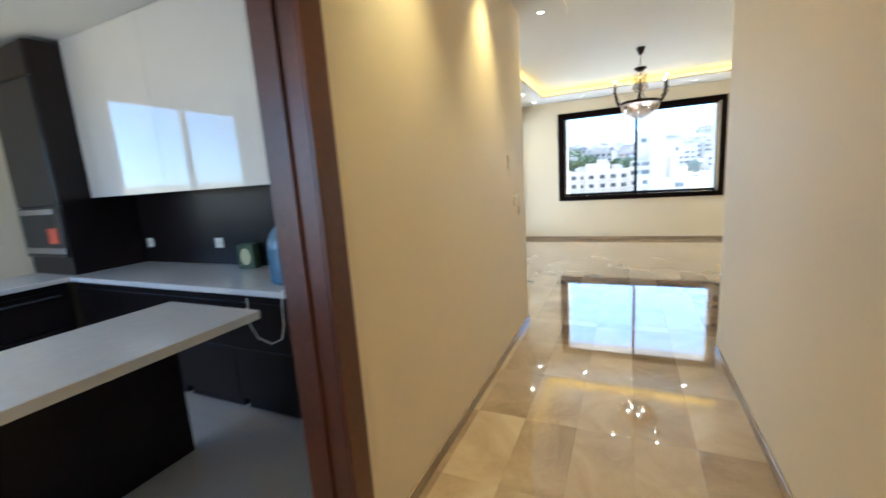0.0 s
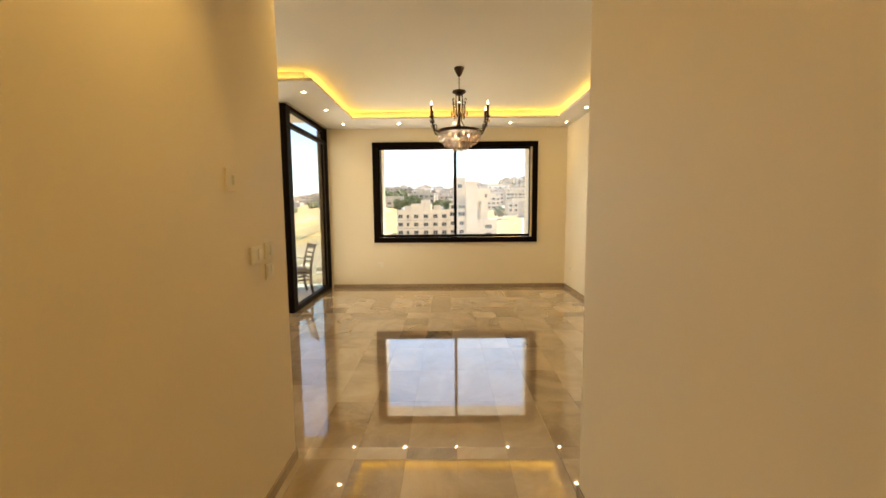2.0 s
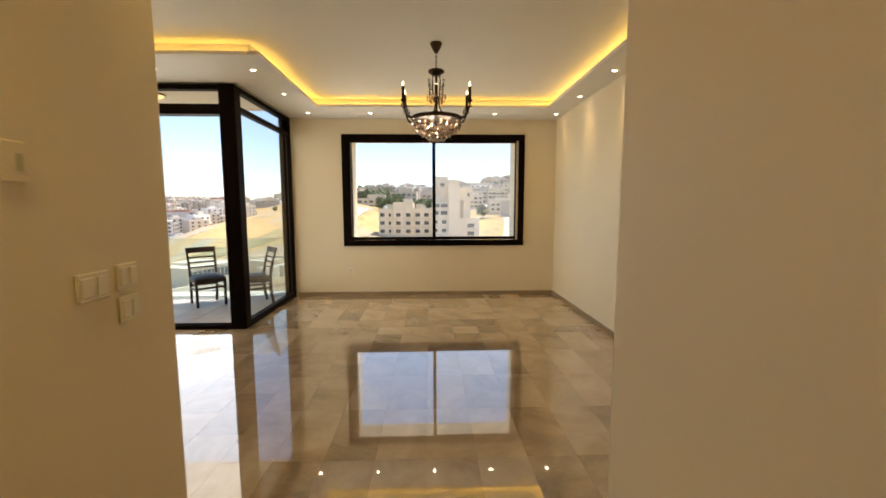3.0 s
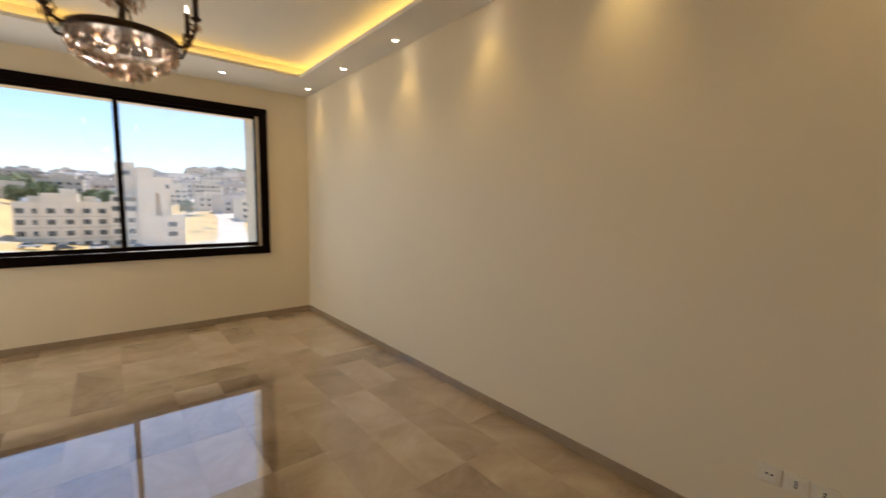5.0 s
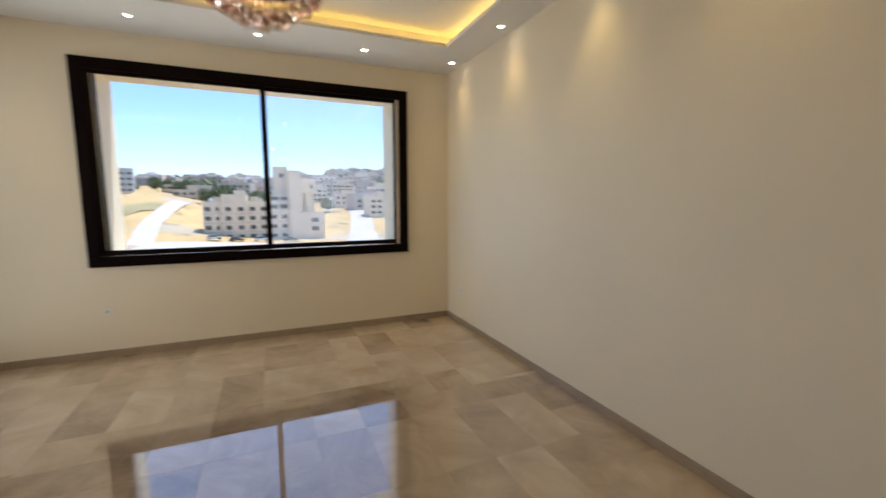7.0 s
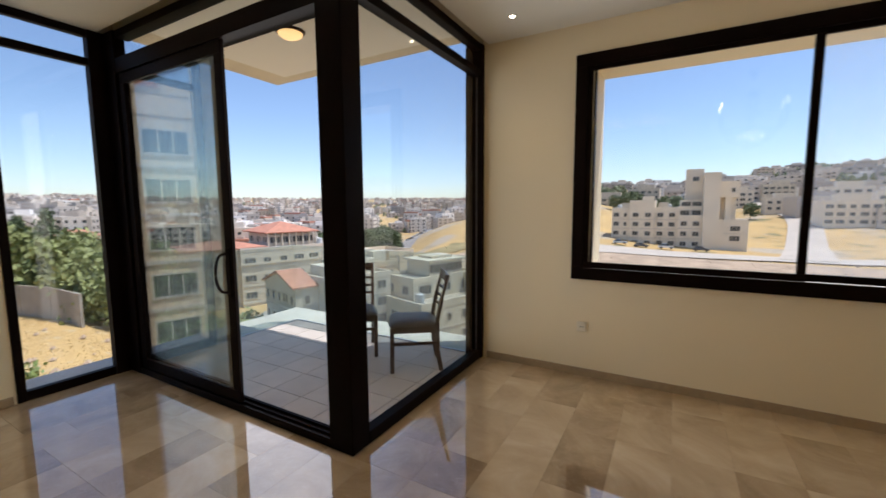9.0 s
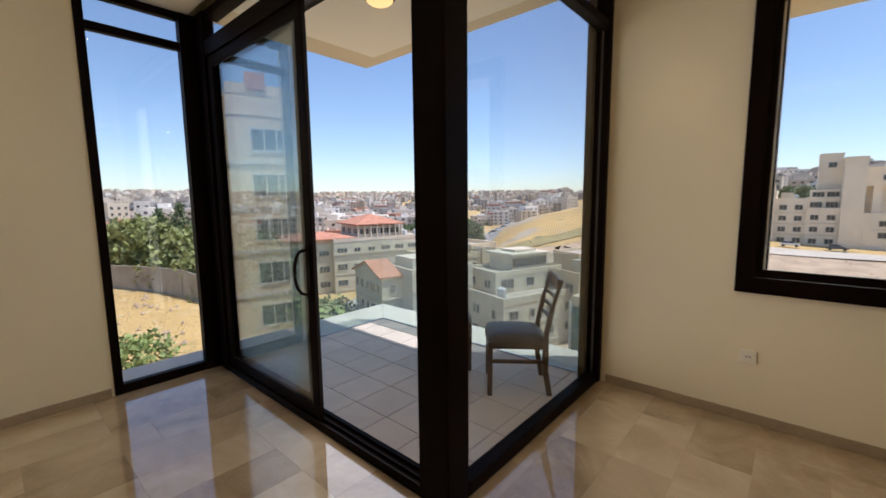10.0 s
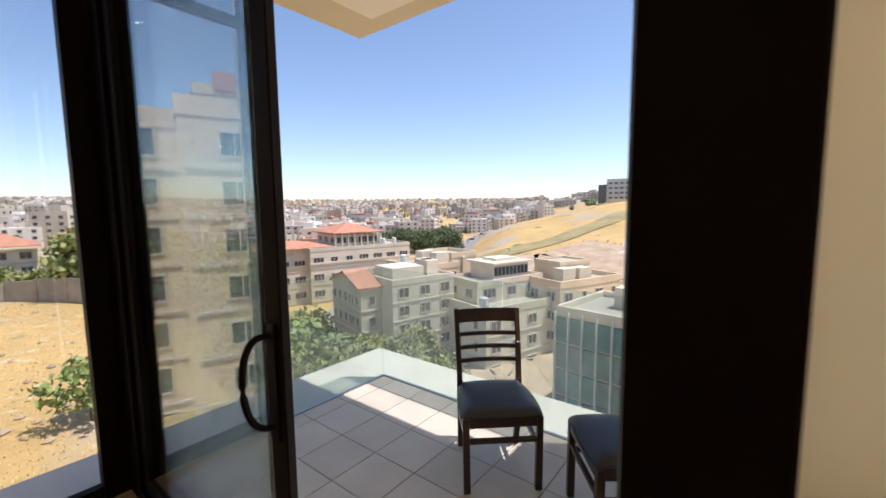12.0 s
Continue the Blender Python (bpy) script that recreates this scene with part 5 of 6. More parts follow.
# boundary wall at the end of the field
M_WALLBROWN = mat("weathered brown concrete", (0.34, 0.29, 0.225), 0.9, var=0.2, scale=0.4, fine=5, bump=0.4)
bw = thing("boundary_wall", (0, 0, 0), 0, "long rough concrete boundary wall at the end of the dry field", "wall")
for k in range(12):
    a0, a1 = 72.4 + k * 2.2, 72.4 + (k + 1) * 2.2 - 0.05
    p0, p1 = spot(a0, min(103, 62 + (a0 - 72.4) * 3.0)), spot(a1, min(103, 62 + (a1 - 72.4) * 3.0))
    bm = bmesh.new()
    q = []
    for (px, py) in (p0, p1):
        g = land(px, py)
        for z in (g - 0.5, g + 2.7 + 1.3 * smooth(88, 80, a0)):
            q.append(bm.verts.new((px, py, z)))
    dv = Vector((p1[0] - p0[0], p1[1] - p0[1], 0)).normalized().cross(Vector((0, 0, 1))) * 0.3
    q2 = [bm.verts.new(v.co + dv) for v in q]
    for f in ((0, 2, 3, 1),):
        bm.faces.new([q[i] for i in f])
        bm.faces.new([q2[i] for i in f][::-1])
    bm.faces.new((q[1], q[3], q2[3], q2[1]))
    bm.faces.new((q[0], q[1], q2[1], q2[0]))
    bm.faces.new((q[2], q[3], q2[3], q2[2]))
    part("wall_panel", bm, M_WALLBROWN, bw)

# ---- far city, too many houses to count ----
def far_city():
    rnd = random.Random(11)
    bm_w, bm_d, bm_r = [], [], []

    def cuboid(store, cx, cy, z0, z1, w, d, an):
        c, s = math.cos(an), math.sin(an)
        n = len(store[0])
        for z in (z0, z1):
            for a, b2 in ((-w, -d), (w, -d), (w, d), (-w, d)):
                store[0].append((cx + (a * c - b2 * s) / 2, cy + (a * s + b2 * c) / 2, z))
        store[1].extend([[n + i for i in f] for f in ((4, 5, 6, 7), (0, 1, 5, 4), (1, 2, 6, 5), (2, 3, 7, 6), (3, 0, 4, 7))])

    walls, dark, red = ([], []), ([], []), ([], [])
    for _ in range(2600):
        az = rnd.uniform(24, 102)
        u = rnd.random()
        r = 240 + 2900 * u ** 1.7
        if az < 41 and r < 430 - (az - 24) * 6:
            continue
        if 66 < az and r < 260:
            continue
        if 38 < az < 50 and 190 < r < 300:
            continue
        if 37.5 < az < 47.5 and 800 < r < 1050:
            continue
        if noise.noise((az * 0.15, r * 0.004, 1.0)) < -0.28:
            continue
        x, y = spot(az, r)
        g = land(x, y)
        h = rnd.choice((6.5, 9.5, 9.5, 12.5, 12.5, 15.5)) * (1 + 0.15 * rnd.random())
        w, d, an = rnd.uniform(9, 20), rnd.uniform(9, 16), radians(rnd.choice((20, 35, 50, 65)) + rnd.uniform(-8, 8))
        cuboid(walls, x, y, g - 4, g + h, w, d, an)
        cuboid(walls, x + rnd.uniform(-2, 2), y + rnd.uniform(-2, 2), g + h, g + h + rnd.uniform(1.5, 3), w * 0.35, d * 0.35, an)
        if r < 1500:
            rows = int(h / 3.1)
            c, s = math.cos(an), math.sin(an)
            cols = 3 if r < 800 else 2
            for j in range(rows):
                for i in range(cols):
                    for side in (0, 1):
                        o = (i + 0.5) / cols - 0.5
                        if side == 0:
                            lx, ly, ww, dd = o * w, -d / 2, w / cols * 0.33, 0.3
                        else:
                            lx, ly, ww, dd = w / 2, o * d, 0.3, d / cols * 0.33
                        cuboid(dark, x + lx * c - ly * s, y + lx * s + ly * c, g + j * 3.1 + 1.0, g + j * 3.1 + 2.4, ww, dd, an)
        if rnd.random() < 0.11:
            cuboid(red, x, y, g + h, g + h + 1.5, w * 0.98, d * 0.98, an)
    for _ in range(300):
        az = rnd.uniform(-42, 24)
        r = rnd.uniform(230, 640)
        if abs(az - 15) < 11 and r < 520:
            continue
        x, y = spot(az, r)
        g = land(x, y)
        if r < 330 and -12 < az < 5:
            continue
        h = rnd.choice((5.0, 6.5, 6.5, 9.0)) + rnd.random()
        w, d, an = rnd.uniform(12, 26), rnd.uniform(9, 14), radians(rnd.uniform(-25, 25))
        cuboid(walls, x, y, g - 5, g + h, w, d, an)
        c, s = math.cos(an), math.sin(an)
        cuboid(walls, x + 2 * s, y + 1, g + h, g + h + 2.4, w * 0.4, d * 0.4, an)
        for j in range(int(h / 3.1)):
            for i in range(4):
                o = ((i + 0.5) / 4 - 0.5) * w
                cuboid(dark, x + o * c + d / 2 * s, y + o * s - d / 2 * c, g + j * 3.1 + 1.1, g + j * 3.1 + 2.3, w / 4 * 0.36, 0.3, an)
    green = ([], [])
    for k in range(2600):
        if k < 1700:
            az, r = rnd.uniform(24, 102), 260 + 1700 * rnd.random() ** 1.5
            if (az < 41 and r < 430 - (az - 24) * 6) or (66 < az and r < 270):
                continue
        else:
            az, r = rnd.uniform(-42, 24), rnd.uniform(270, 700)
            if noise.noise((az * 0.2, r * 0.01, 7.0)) < -0.05 or (abs(az - 15) < 9 and r < 430):
                continue
        if -14 < az < 14 and 230 < r < 400 and (abs(az + 11) < 2.2 or abs(az - 7) < 1.6):
            continue
        x, y = spot(az, r)
        g = land(x, y)
        for _ in range(rnd.choice((1, 2, 3))):
            ox, oy, s, hh = x + rnd.uniform(-4, 4), y + rnd.uniform(-4, 4), rnd.uniform(1.6, 3.2), rnd.uniform(3.5, 7.5)
            n = len(green[0])
            for zz, f in ((0.15, 0.5), (0.45, 1.0), (0.75, 0.75)):
                for q in range(6):
                    an = q * math.pi / 3 + zz
                    rr = s * f * rnd.uniform(0.65, 1.25)
                    green[0].append((ox + rr * math.cos(an), oy + rr * math.sin(an), g + hh * zz * rnd.uniform(0.85, 1.15)))
            green[0].append((ox, oy, g + hh))
            for lv in (0, 6):
                for q in range(6):
                    green[1].append([n + lv + q, n + lv + (q + 1) % 6, n + lv + 6 + (q + 1) % 6, n + lv + 6 + q])
            for q in range(6):
                green[1].append([n + 12 + q, n + 12 + (q + 1) % 6, n + 18])
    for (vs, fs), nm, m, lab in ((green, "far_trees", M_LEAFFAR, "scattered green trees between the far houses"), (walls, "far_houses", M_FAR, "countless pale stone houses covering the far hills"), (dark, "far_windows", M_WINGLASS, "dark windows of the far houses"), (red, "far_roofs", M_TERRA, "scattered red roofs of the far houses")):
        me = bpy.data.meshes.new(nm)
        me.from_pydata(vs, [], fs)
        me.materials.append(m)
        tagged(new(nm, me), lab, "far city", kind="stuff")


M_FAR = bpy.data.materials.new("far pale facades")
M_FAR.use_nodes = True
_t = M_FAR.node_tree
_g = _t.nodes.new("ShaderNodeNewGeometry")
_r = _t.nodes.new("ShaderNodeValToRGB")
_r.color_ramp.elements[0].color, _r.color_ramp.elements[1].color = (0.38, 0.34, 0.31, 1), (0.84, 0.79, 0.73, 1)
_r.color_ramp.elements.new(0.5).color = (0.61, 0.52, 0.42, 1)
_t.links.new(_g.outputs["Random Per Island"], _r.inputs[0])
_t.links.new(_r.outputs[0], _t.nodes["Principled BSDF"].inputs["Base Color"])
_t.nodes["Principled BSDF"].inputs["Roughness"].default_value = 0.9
M_LEAFFAR = mat("dusty green far foliage", (0.13, 0.15, 0.075), 0.85, var=0.35, scale=0.08, fine=1.2, bump=0.8)
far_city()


# ---- roads ----
def strip(name, pts, width, material, label, category, lift=0.12):
    bm = bmesh.new()
    prev = None
    n = 14
    fine_pts = []
    for (a0, r0), (a1, r1) in zip(pts, pts[1:]):
        for k in range(n):
            u = k / n
            fine_pts.append(Vector(spot(a0 + (a1 - a0) * u, r0 + (r1 - r0) * u)))
    fine_pts.append(Vector(spot(*pts[-1])))
    for i, p in enumerate(fine_pts):
        d = (fine_pts[min(i + 1, len(fine_pts) - 1)] - fine_pts[max(i - 1, 0)]).normalized()
        side = Vector((-d.y, d.x)) * width / 2
        row = []
        for u in (-1, -0.5, 0, 0.5, 1):
            q = p + side * u
            row.append(bm.verts.new((q.x, q.y, land(q.x, q.y) + lift)))
        if prev:
            for k in range(4):
                bm.faces.new((prev[k], prev[k + 1], row[k + 1], row[k]))
        prev = row
    return structure(name, bm, material, label, category, smooth=True)


strip("road_1", [(41, 120), (38, 165), (35.6, 212), (33.2, 290), (30.5, 421), (27.8, 496), (24.5, 560)], 16, M_ASPHALT, "grey asphalt road climbing past the golden hill", "road", 0.3)
strip("road_2", [(24, 118), (13.5, 122), (6, 126), (0, 128), (-8, 130), (-16, 133), (-25, 150)], 12, M_CONC, "pale dusty street in front of the apartment block", "road", 0.3)
strip("road_3", [(13.4, 118), (12.6, 139), (11.9, 165), (10.5, 196), (8.8, 228)], 6, M_CONC, "pale road climbing the slope in a curve", "road", 0.4)
strip("road_4", [(-13.2, 130), (-12.8, 184), (-12.5, 225), (-11.9, 251), (-10.6, 279), (-9.0, 302), (-7.6, 345)], 11, M_CONC, "pale dusty road climbing the slope", "road", 0.4)
strip("rubble_slope", [(26, 102), (12, 108), (-2, 112), (-16, 112), (-30, 116)], 20, M_RUBBLE, "stony bare slope below the street", "ground", 0.15)
strip("dirt_track", [(31, 120), (25, 116), (20, 117), (13.5, 126)], 44, M_RUBBLE, "bare stony ground beside the golden hill", "ground", 0.5)

M_SCRUB = mat("dry olive scrub", (0.30, 0.245, 0.11), 0.95, var=0.2, scale=0.2, fine=2.5, bump=0.6)
strip("scrub_bank", [(36.5, 160), (32, 154), (28.9, 151), (24, 155), (21.4, 160), (17, 179), (14.4, 196), (10, 206)], 12, M_SCRUB, "darker scrubby bank crossing the golden hill", "ground", 0.3)
strip("side_street", [(66, 64), (60, 68), (55, 78), (49.5, 96), (46, 125)], 8, M_ASPHALT, "grey side street between the gardens and the houses", "road", 0.3)
strip("yard", [(46, 52), (38, 50), (30, 48), (22, 50), (14, 56)], 22, M_RUBBLE, "bare stony yard in front of the stone houses", "pavement", 0.25)

# ---- trees ----
def leaf_clump(bm, c, size, rnd, n):
    for _ in range(n):
        d = Vector((rnd.gauss(0, 1), rnd.gauss(0, 1), rnd.gauss(0, 0.8)))
        p = c + d * size * 0.42
        a = Vector((rnd.gauss(0, 1), rnd.gauss(0, 1), rnd.gauss(0, 1))).normalized()
        b2 = a.cross(Vector((rnd.gauss(0, 1), rnd.gauss(0, 1), rnd.gauss(0, 1)))).normalized()
        s = size * rnd.uniform(0.16, 0.34)
        bm.faces.new([bm.verts.new(q) for q in (p - a * s, p + b2 * s * 0.6, p + a * s, p - b2 * s * 0.6)])


def tree(at, h, rad, material, seed, label, shape="round", clumps=46, per=26):
    rnd = random.Random(seed)
    t = thing("tree", at, rnd.uniform(0, 360), label, "tree", "trees")
    bm = bmesh.new()
    add_tube(bm, [(0, 0, -0.4), (0.05 * h * 0.1, 0, h * 0.3), (0.02 * h, 0.01 * h, h * 0.6), (0, 0, h * 0.85)], h * 0.028, 7, h * 0.008)
    for k in range(6):
        an = k * 1.05 + rnd.random()
        z = h * (0.3 + 0.08 * k)
        add_tube(bm, [(0, 0, z), (rad * 0.35 * math.cos(an), rad * 0.35 * math.sin(an), z + h * 0.12), (rad * 0.7 * math.cos(an), rad * 0.7 * math.sin(an), z + h * 0.18)], h * 0.012, 5, h * 0.004)
    part("trunk", bm, M_BARK, t)
    bm = bmesh.new()
    for _ in range(clumps):
        if shape == "round":
            an, u, v = rnd.uniform(0, 6.283), rnd.random() ** 0.5, rnd.uniform(-1, 1)
            rr = rad * u * math.sqrt(max(0.05, 1 - v * v * 0.8))
            c = Vector((rr * math.cos(an), rr * math.sin(an), h * 0.64 + v * h * 0.33))
            s = rad * 0.42
        else:
            v = rnd.random()
            rr = rad * (1 - v) * rnd.uniform(0.3, 1.0)
            an = rnd.uniform(0, 6.283)
            c = Vector((rr * math.cos(an), rr * math.sin(an), h * (0.15 + 0.85 * v)))
            s = rad * (0.5 - 0.3 * v)
        leaf_clump(bm, c, s, rnd, per)
    part("crown", bm, material, t)
    return t


def palm(at, h, seed):
    rnd = random.Random(seed)
    t = thing("palm_tree", at, 0, "tall palm tree with a bare trunk and arching fronds", "palm tree", "palms")
    bm = bmesh.new()
    add_tube(bm, [(0, 0, -0.3), (0.1, 0, h * 0.5), (0.0, 0.1, h)], 0.22, 8, 0.16)
    part("trunk", bm, M_BARK, t)
    bm = bmesh.new()
    for k in range(22):
        an, el = rnd.uniform(0, 6.283), rnd.uniform(-0.5, 1.2)
        prev = None
        for j in range(6):
            u = j / 5
            rr, zz = 2.3 * u * math.cos(el * (1 - u * 0.3)), h + 2.2 * u * math.sin(el) - 1.5 * u * u
            wd = 0.32 * math.sin(math.pi * min(0.98, u + 0.12))
            p = Vector((rr * math.cos(an), 0.1 + rr * math.sin(an), zz))
            sd = Vector((-math.sin(an), math.cos(an), 0)) * wd
            row = [bm.verts.new(p - sd - Vector((0, 0, wd * 0.5))), bm.verts.new(p), bm.verts.new(p + sd - Vector((0, 0, wd * 0.5)))]
            if prev:
                bm.faces.new((prev[0], prev[1], row[1], row[0]))
                bm.faces.new((prev[1], prev[2], row[2], row[1]))
            prev = row
    part("crown", bm, M_LEAFB, t)
    return t


def on_land(az, r):
    x, y = spot(az, r)
    return x, y, land(x, y)


t1 = tree(on_land(79.2, 93), 11, 5.2, M_LEAF, 1, "broad olive-green pine tree behind the boundary wall", "round", 80, 30)
t2 = tree(on_land(76.2, 98), 14, 3.8, M_LEAFD, 2, "dark green conical conifer behind the boundary wall", "cone", 80)
t3 = tree(on_land(86.5, 109), 5.2, 4.0, M_LEAF, 3, "rounded olive-green tree behind the boundary wall", "round", 60, 28)
rt = random.Random(5)
for az, r, s, src in ((83, 112, 0.75, t3), (76.5, 88, 0.9, t1), (74.2, 84, 0.95, t2), (73.2, 78, 0.85, t1), (89, 108, 0.62, t3), (92, 112, 0.8, t3), (80.5, 112, 0.95, t2), (71.5, 70, 0.75, t1), (84.5, 150, 0.8, t2), (70.2, 66, 1.0, t3),
                      (81.5, 108, 0.9, t3), (78.0, 92, 0.85, t1), (74.8, 80, 1.1, t3), (94.5, 116, 0.9, t3), (69, 76, 1.1, t3), (72.0, 88, 0.9, t1), (67, 90, 1.0, t1), (64.5, 96, 0.9, t1), (77.5, 103, 1.0, t1)):
    c = copy_thing(src, pose(*on_land(az, r), 0, 0, rt.uniform(0, 360)))
    c.scale = (s, s, s * rt.uniform(0.9, 1.1))
t4 = tree(on_land(42, 205), 10, 4.8, M_LEAFD, 7, "dark green street tree in a dense grove")
for k in range(34):
    c = copy_thing(t4, pose(*on_land(rt.uniform(36.5, 46.5), rt.uniform(185, 285)), 0, 0, rt.uniform(0, 360)))
    s = rt.uniform(0.7, 1.1)
    c.scale = (s, s, s)
for k in range(44):
    az = rt.choice((rt.uniform(0, 9), rt.uniform(0, 12), rt.uniform(-22, 16), rt.uniform(50, 75)))
    c = copy_thing(t4, pose(*on_land(az, rt.uniform(235, 360)), 0, 0, rt.uniform(0, 360)))
    s = rt.uniform(0.6, 0.95)
    c.scale = (s, s, s)
t5 = tree(on_land(79.8, 34.5), 4.0, 2.2, M_LEAFB, 9, "bright green sapling standing in the dry field", "round", 24, 34)
t6 = tree(on_land(57.0, 47), 7, 4.0, M_LEAF, 10, "green garden tree between the houses", "round", 60, 30)
for az, r, s in ((55, 40, 0.8), (50.5, 40, 0.75), (46, 44, 0.7), (59.5, 44, 0.9), (65, 48, 0.9), (54, 54, 0.8), (50.5, 50, 0.9), (52.5, 46, 0.9), (62, 50, 1.0), (60.5, 62, 1.0), (47.5, 52, 0.8), (57, 66, 0.9), (63.5, 58, 1.1), (44, 47, 0.7), (40.5, 49, 0.75), (37.5, 46, 0.6), (42.5, 56, 0.8)):
    c = copy_thing(t6, pose(*on_land(az, r), 0, 0, rt.uniform(0, 360)))
    c.scale = (s, s, s)
p1 = palm(on_land(58.4, 57), 7.0, 3)
copy_thing(p1, pose(*on_land(56.6, 58), 0, 0, 80))
copy_thing(p1, pose(*on_land(53.5, 50), 0, 0, 160))
copy_thing(p1, pose(*on_land(106.5, 40), 0, 0, 40))


# ---- parked cars ----
def car(at, rz, paint, label):
    c = thing("car", at, rz, label, "car", "parked cars")
    bm = bmesh.new()
    prof = [(-2.1, 0.35), (-2.1, 0.85), (-1.9, 0.95), (1.15, 0.92), (2.05, 0.75), (2.1, 0.35)]
    L_ = [bm.verts.new((x, -0.85, z)) for x, z in prof]
    R_ = [bm.verts.new((x, 0.85, z)) for x, z in prof]
    for k in range(len(prof)):
        j = (k + 1) % len(prof)
        bm.faces.new((L_[k], L_[j], R_[j], R_[k]))
    bm.faces.new(L_[::-1])
    bm.faces.new(R_)
    part("body", bm, paint, c)
    bm = bmesh.new()
    prof = [(-1.7, 0.94), (-1.3, 1.42), (0.2, 1.45), (1.0, 0.93)]
    L_ = [bm.verts.new((x, -0.78 + (0.1 if z > 1 else 0), z)) for x, z in prof]
    R_ = [bm.verts.new((x, 0.78 - (0.1 if z > 1 else 0), z)) for x, z in prof]
    for k in range(4):
        j = (k + 1) % 4
        bm.faces.new((L_[k], L_[j], R_[j], R_[k]))
    bm.faces.new(L_[::-1])
    bm.faces.new(R_)
    part("cabin", bm, M_WINGLASS, c, "dark glazed cabin")
    part("roof_panel", boxes(((-1.3, -0.66, 1.43), (0.2, 0.66, 1.49)), bevel=0.02), paint, c)
    for x in (-1.3, 1.3):
        for y in (-0.8, 0.8):
            bm = bmesh.new()
            add_lathe(bm, [(0.32, -0.1), (0.32, 0.1)], n=12)
            for v in bm.verts:
                v.co = Vector((x + v.co.x, y + v.co.z, 0.32 + v.co.y))
            part("wheel", bm, M_DARKSLOT, c)
    return c


M_CARW = mat("white car paint", (0.75, 0.75, 0.74), 0.2, coat=1.0)
M_CARG = mat("dark grey car paint", (0.06, 0.065, 0.075), 0.2, coat=1.0)
cw = car(on_land(59.8, 70), 20, M_CARW, "white parked car beside a garden")
cg = car(on_land(3.0, 138), 5, M_CARG, "dark grey car parked on the pale street")
for k, (az, r, rz, src) in enumerate(((5.5, 137.5, 4, cw), (0.2, 138.5, 2, cw), (-3.5, 139, 0, cg), (58.6, 72, 25, cg), (37, 186, 60, cw), (35.4, 215, 62, cg), (34.4, 250, 64, cw), (33.5, 280, 66, cw), (32.6, 320, 70, cg), (31.9, 350, 60, cw), (31.2, 385, 70, cw), (30.7, 412, 70, cg), (30.0, 440, 70, cw), (29.3, 462, 70, cw), (28.4, 482, 70, cw), (36.3, 200, 60, cg), (34.0, 264, 64, cg), (33.0, 303, 66, cw))):
    x, y, z = on_land(az, r)
    copy_thing(src, pose(x, y, z + 0.31, 0, 0, rz))

# ---- field stones and dry grass ----
def scatter_field():
    rnd = random.Random(21)
    gv, gf, sv, sf = [], [], [], []
    for _ in range(15000):
        az, r = rnd.uniform(68, 100), 24 + 78 * rnd.random() ** 0.8
        x, y = spot(az, r)
        z = land(x, y)
        h, an = rnd.uniform(0.06, 0.2), rnd.uniform(0, 6.283)
        dx, dy = 0.05 * math.cos(an), 0.05 * math.sin(an)
        n = len(gv)
        lx, ly = rnd.uniform(-0.12, 0.12), rnd.uniform(-0.12, 0.12)
        gv += [(x - dx, y - dy, z - 0.02), (x + dx, y + dy, z - 0.02), (x + lx, y + ly, z + h)]
        gf.append((n, n + 1, n + 2))
    for _ in range(420):
        az, r = rnd.choice(((rnd.uniform(70, 98), rnd.uniform(26, 95)), (rnd.uniform(12, 24), rnd.uniform(75, 150)), (rnd.uniform(-20, 20), rnd.uniform(100, 125))))
        x, y = spot(az, r)
        z = land(x, y)
        s = rnd.uniform(0.12, 0.45)
        n = len(sv)
        for p in ((1, 0, 0), (-1, 0.1, 0), (0, 1, 0.1), (0.1, -1, 0), (0, 0, 0.8), (0, 0, -0.5)):
            sv.append((x + s * p[0] * rnd.uniform(0.7, 1.3), y + s * p[1] * rnd.uniform(0.7, 1.3), z + 0.1 + s * p[2]))
        for a, b2, c in ((0, 2, 4), (2, 1, 4), (1, 3, 4), (3, 0, 4), (2, 0, 5), (1, 2, 5), (3, 1, 5), (0, 3, 5)):
            sf.append((n + a, n + b2, n + c))
    for nm, vs, fs, m, lab in (("dry_grass", gv, gf, M_STRAW, "dry golden straw tufts in the field"), ("stones", sv, sf, M_RUBBLE, "pale stones scattered over the slopes")):
        me = bpy.data.meshes.new(nm)
        me.from_pydata(vs, [], fs)
        me.materials.append(m)
        tagged(new(nm, me), lab, "grass" if nm == "dry_grass" else "stones", kind="stuff")


M_STRAW = mat("dry straw", (0.64, 0.48, 0.22), 0.9, var=0.2, scale=0.4, fine=8)
scatter_field()

# ---- marble floor, tile by tile ----
floor = structure("floor", boxes(((-7.37, -5.55, -0.30), (0.0, -1.80, FZ - 0.006)), ((-4.55, -1.80, -0.30), (0.0, 0.0, FZ - 0.006)), ((-3.348, -11.2, -0.30), (-1.345, -5.55, FZ - 0.006)), ((-1.345, -6.05, -0.30), (0.0, -5.55, FZ - 0.006))),
                  M_GROUT, "polished beige and brown marble tile floor", "floor")
TW, TL, GAP = 0.31, 0.61, 0.0003
tile_meshes = {}


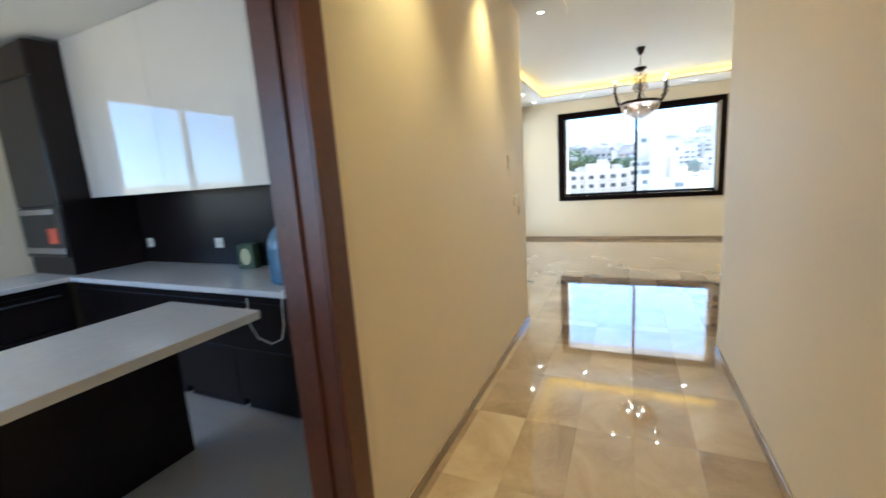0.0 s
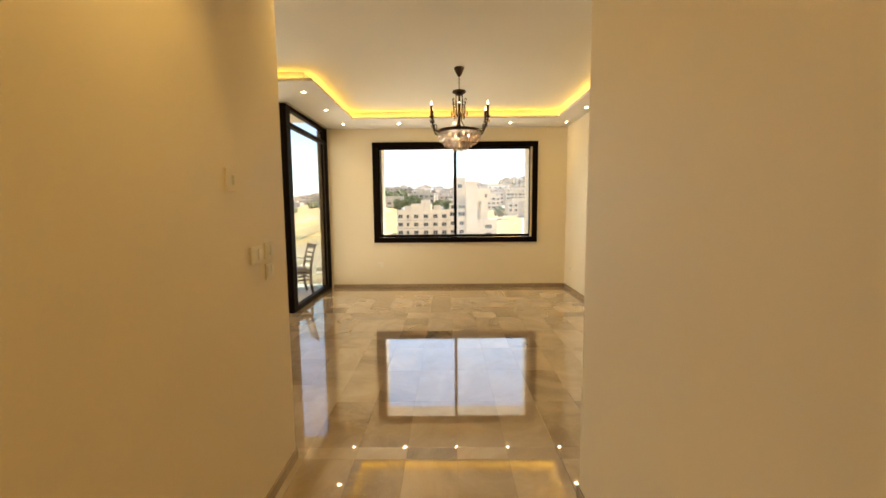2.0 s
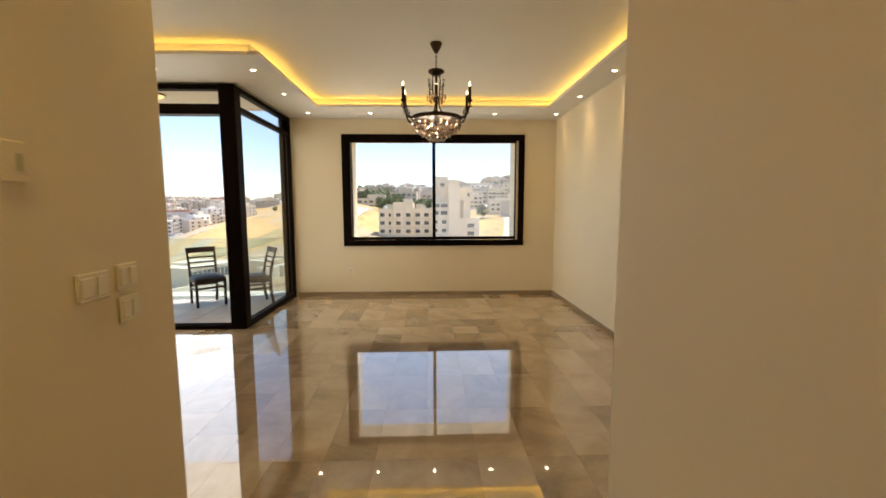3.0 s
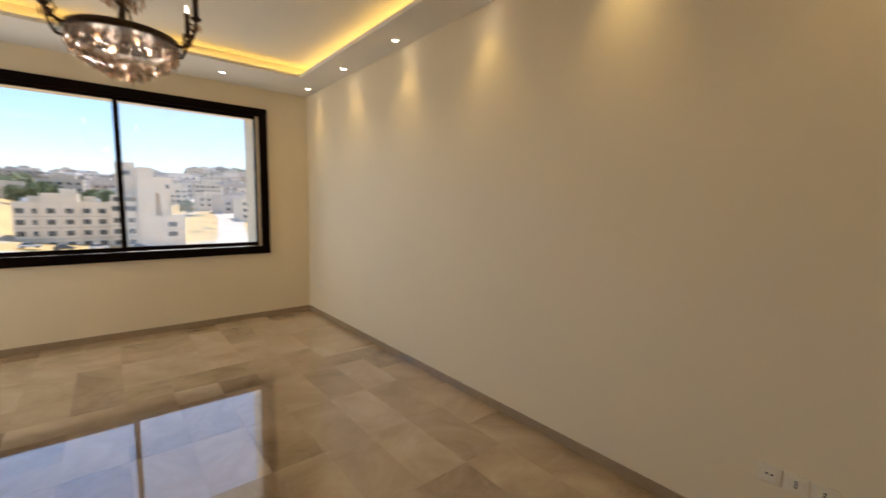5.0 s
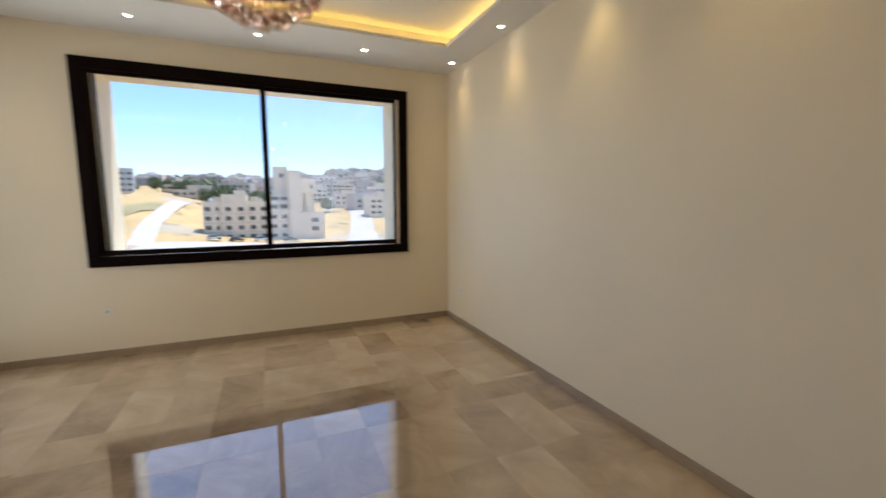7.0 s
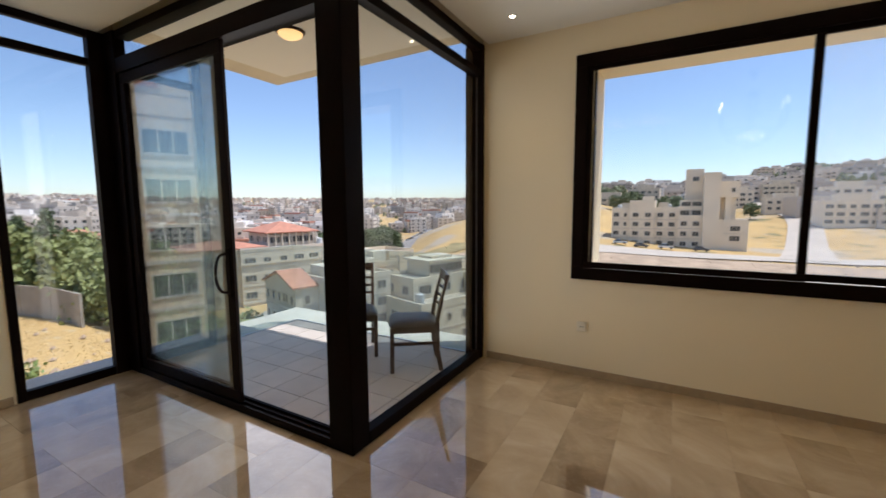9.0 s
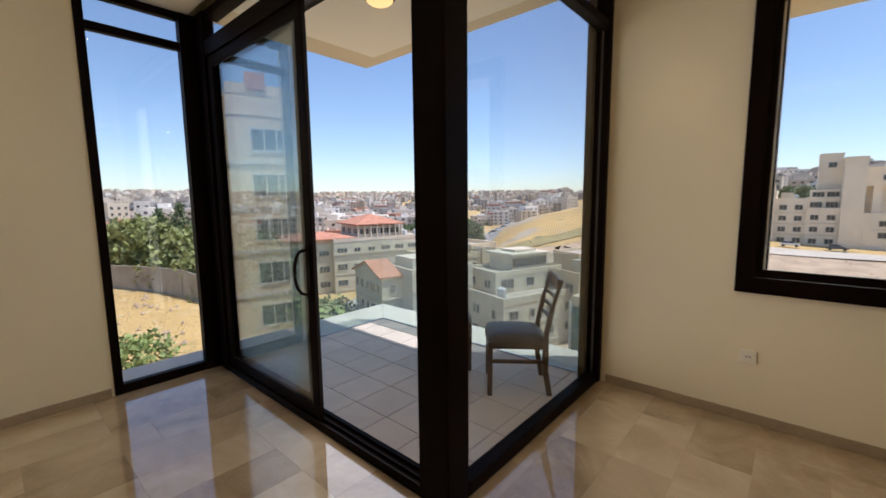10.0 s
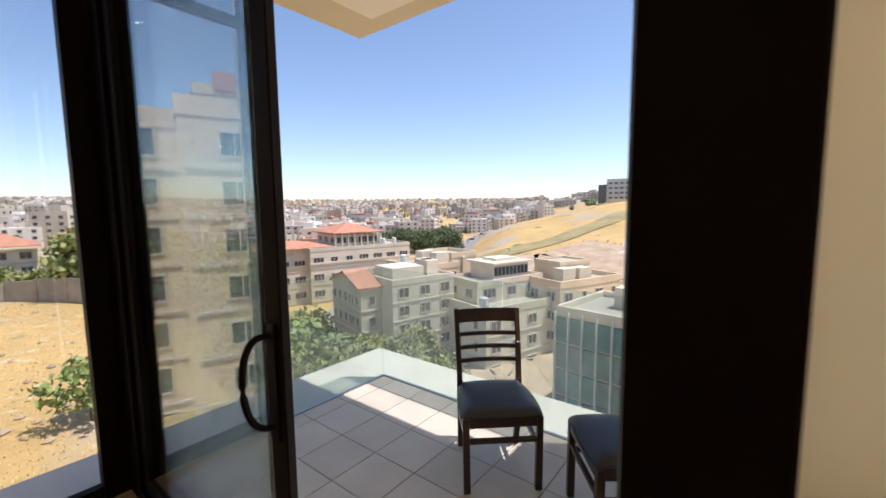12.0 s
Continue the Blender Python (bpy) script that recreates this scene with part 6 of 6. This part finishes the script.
def tile_mesh(w, l, h=0.006):
    key = (round(w, 3), round(l, 3), h)
    if key not in tile_meshes:
        bm = bmesh.new()
        c = 0.0004
        lo = [bm.verts.new((x, y, -h)) for x, y in ((0, 0), (w, 0), (w, l), (0, l))]
        mid = [bm.verts.new((x, y, -c)) for x, y in ((0, 0), (w, 0), (w, l), (0, l))]
        top = [bm.verts.new((x, y, 0)) for x, y in ((c, c), (w - c, c), (w - c, l - c), (c, l - c))]
        bm.faces.new(top)
        for a, b in ((lo, mid), (mid, top)):
            for k in range(4):
                bm.faces.new((a[k], a[(k + 1) % 4], b[(k + 1) % 4], b[k]))
        tile_meshes[key] = mesh_of("tile", bm, None)
    return tile_meshes[key]


def lay(parent, material, x0, x1, y0, y1, tw, tl, ox, offs, z=0.0, gap=GAP, h=0.006):
    """Tiles between the given limits, cut at the edges."""
    k0 = math.floor((x0 - ox) / tw)
    k = k0
    while ox + k * tw < x1 - 0.01:
        a, b = max(x0, ox + k * tw), min(x1, ox + (k + 1) * tw)
        oy = offs(k)
        j = math.floor((y0 - oy) / tl)
        while oy + j * tl < y1 - 0.01:
            c, d = max(y0, oy + j * tl), min(y1, oy + (j + 1) * tl)
            if b - a > 0.015 and d - c > 0.015:
                me = tile_mesh(b - a - 2 * gap, d - c - 2 * gap, h)
                if not me.materials:
                    me.materials.append(material)
                t = new("tile", me)
                t.location = (a + gap, c + gap, z)
                t.parent = parent
            j += 1
        k += 1


shift = random.Random(7)
shifts = {k: shift.choice((0.0, 0.0, TL / 2, TL * 0.33)) for k in range(-40, 40)}
shifts[-6] = shifts[-1] = shifts[0] = 0.0
OX = -0.62
offs = lambda k: -6.43 + shifts[k]  # noqa: E731
lay(floor, M_MARBLE, -4.447, 0.0, -1.89, 0.0, TW, TL, OX, offs, FZ)
lay(floor, M_MARBLE, -7.17, 0.0, LY, -1.89, TW, TL, OX, offs, FZ)
lay(floor, M_MARBLE, -3.148, RX, -8.6, LY, TW, TL, OX, offs, FZ)
lay(floor, M_MARBLE, RX, -1.345, RY, LY, TW, TL, OX, offs, FZ)
lay(floor, M_MARBLE, -1.345, 0.0, -5.85, LY, TW, TL, OX, offs, FZ)

# ---- balcony tiles ----
deck = structure("balcony_floor", boxes(((-7.146, -1.738, -0.0365), (-4.545, 0.012, -0.0345))), M_BGROUT, "grey square ceramic tile balcony floor", "floor")
tile_meshes.clear()
lay(deck, M_BTILE, -7.145, -4.55, -1.735, 0.012, 0.33, 0.33, -5.34, lambda k: -1.5, z=-0.025, gap=0.003, h=0.009)
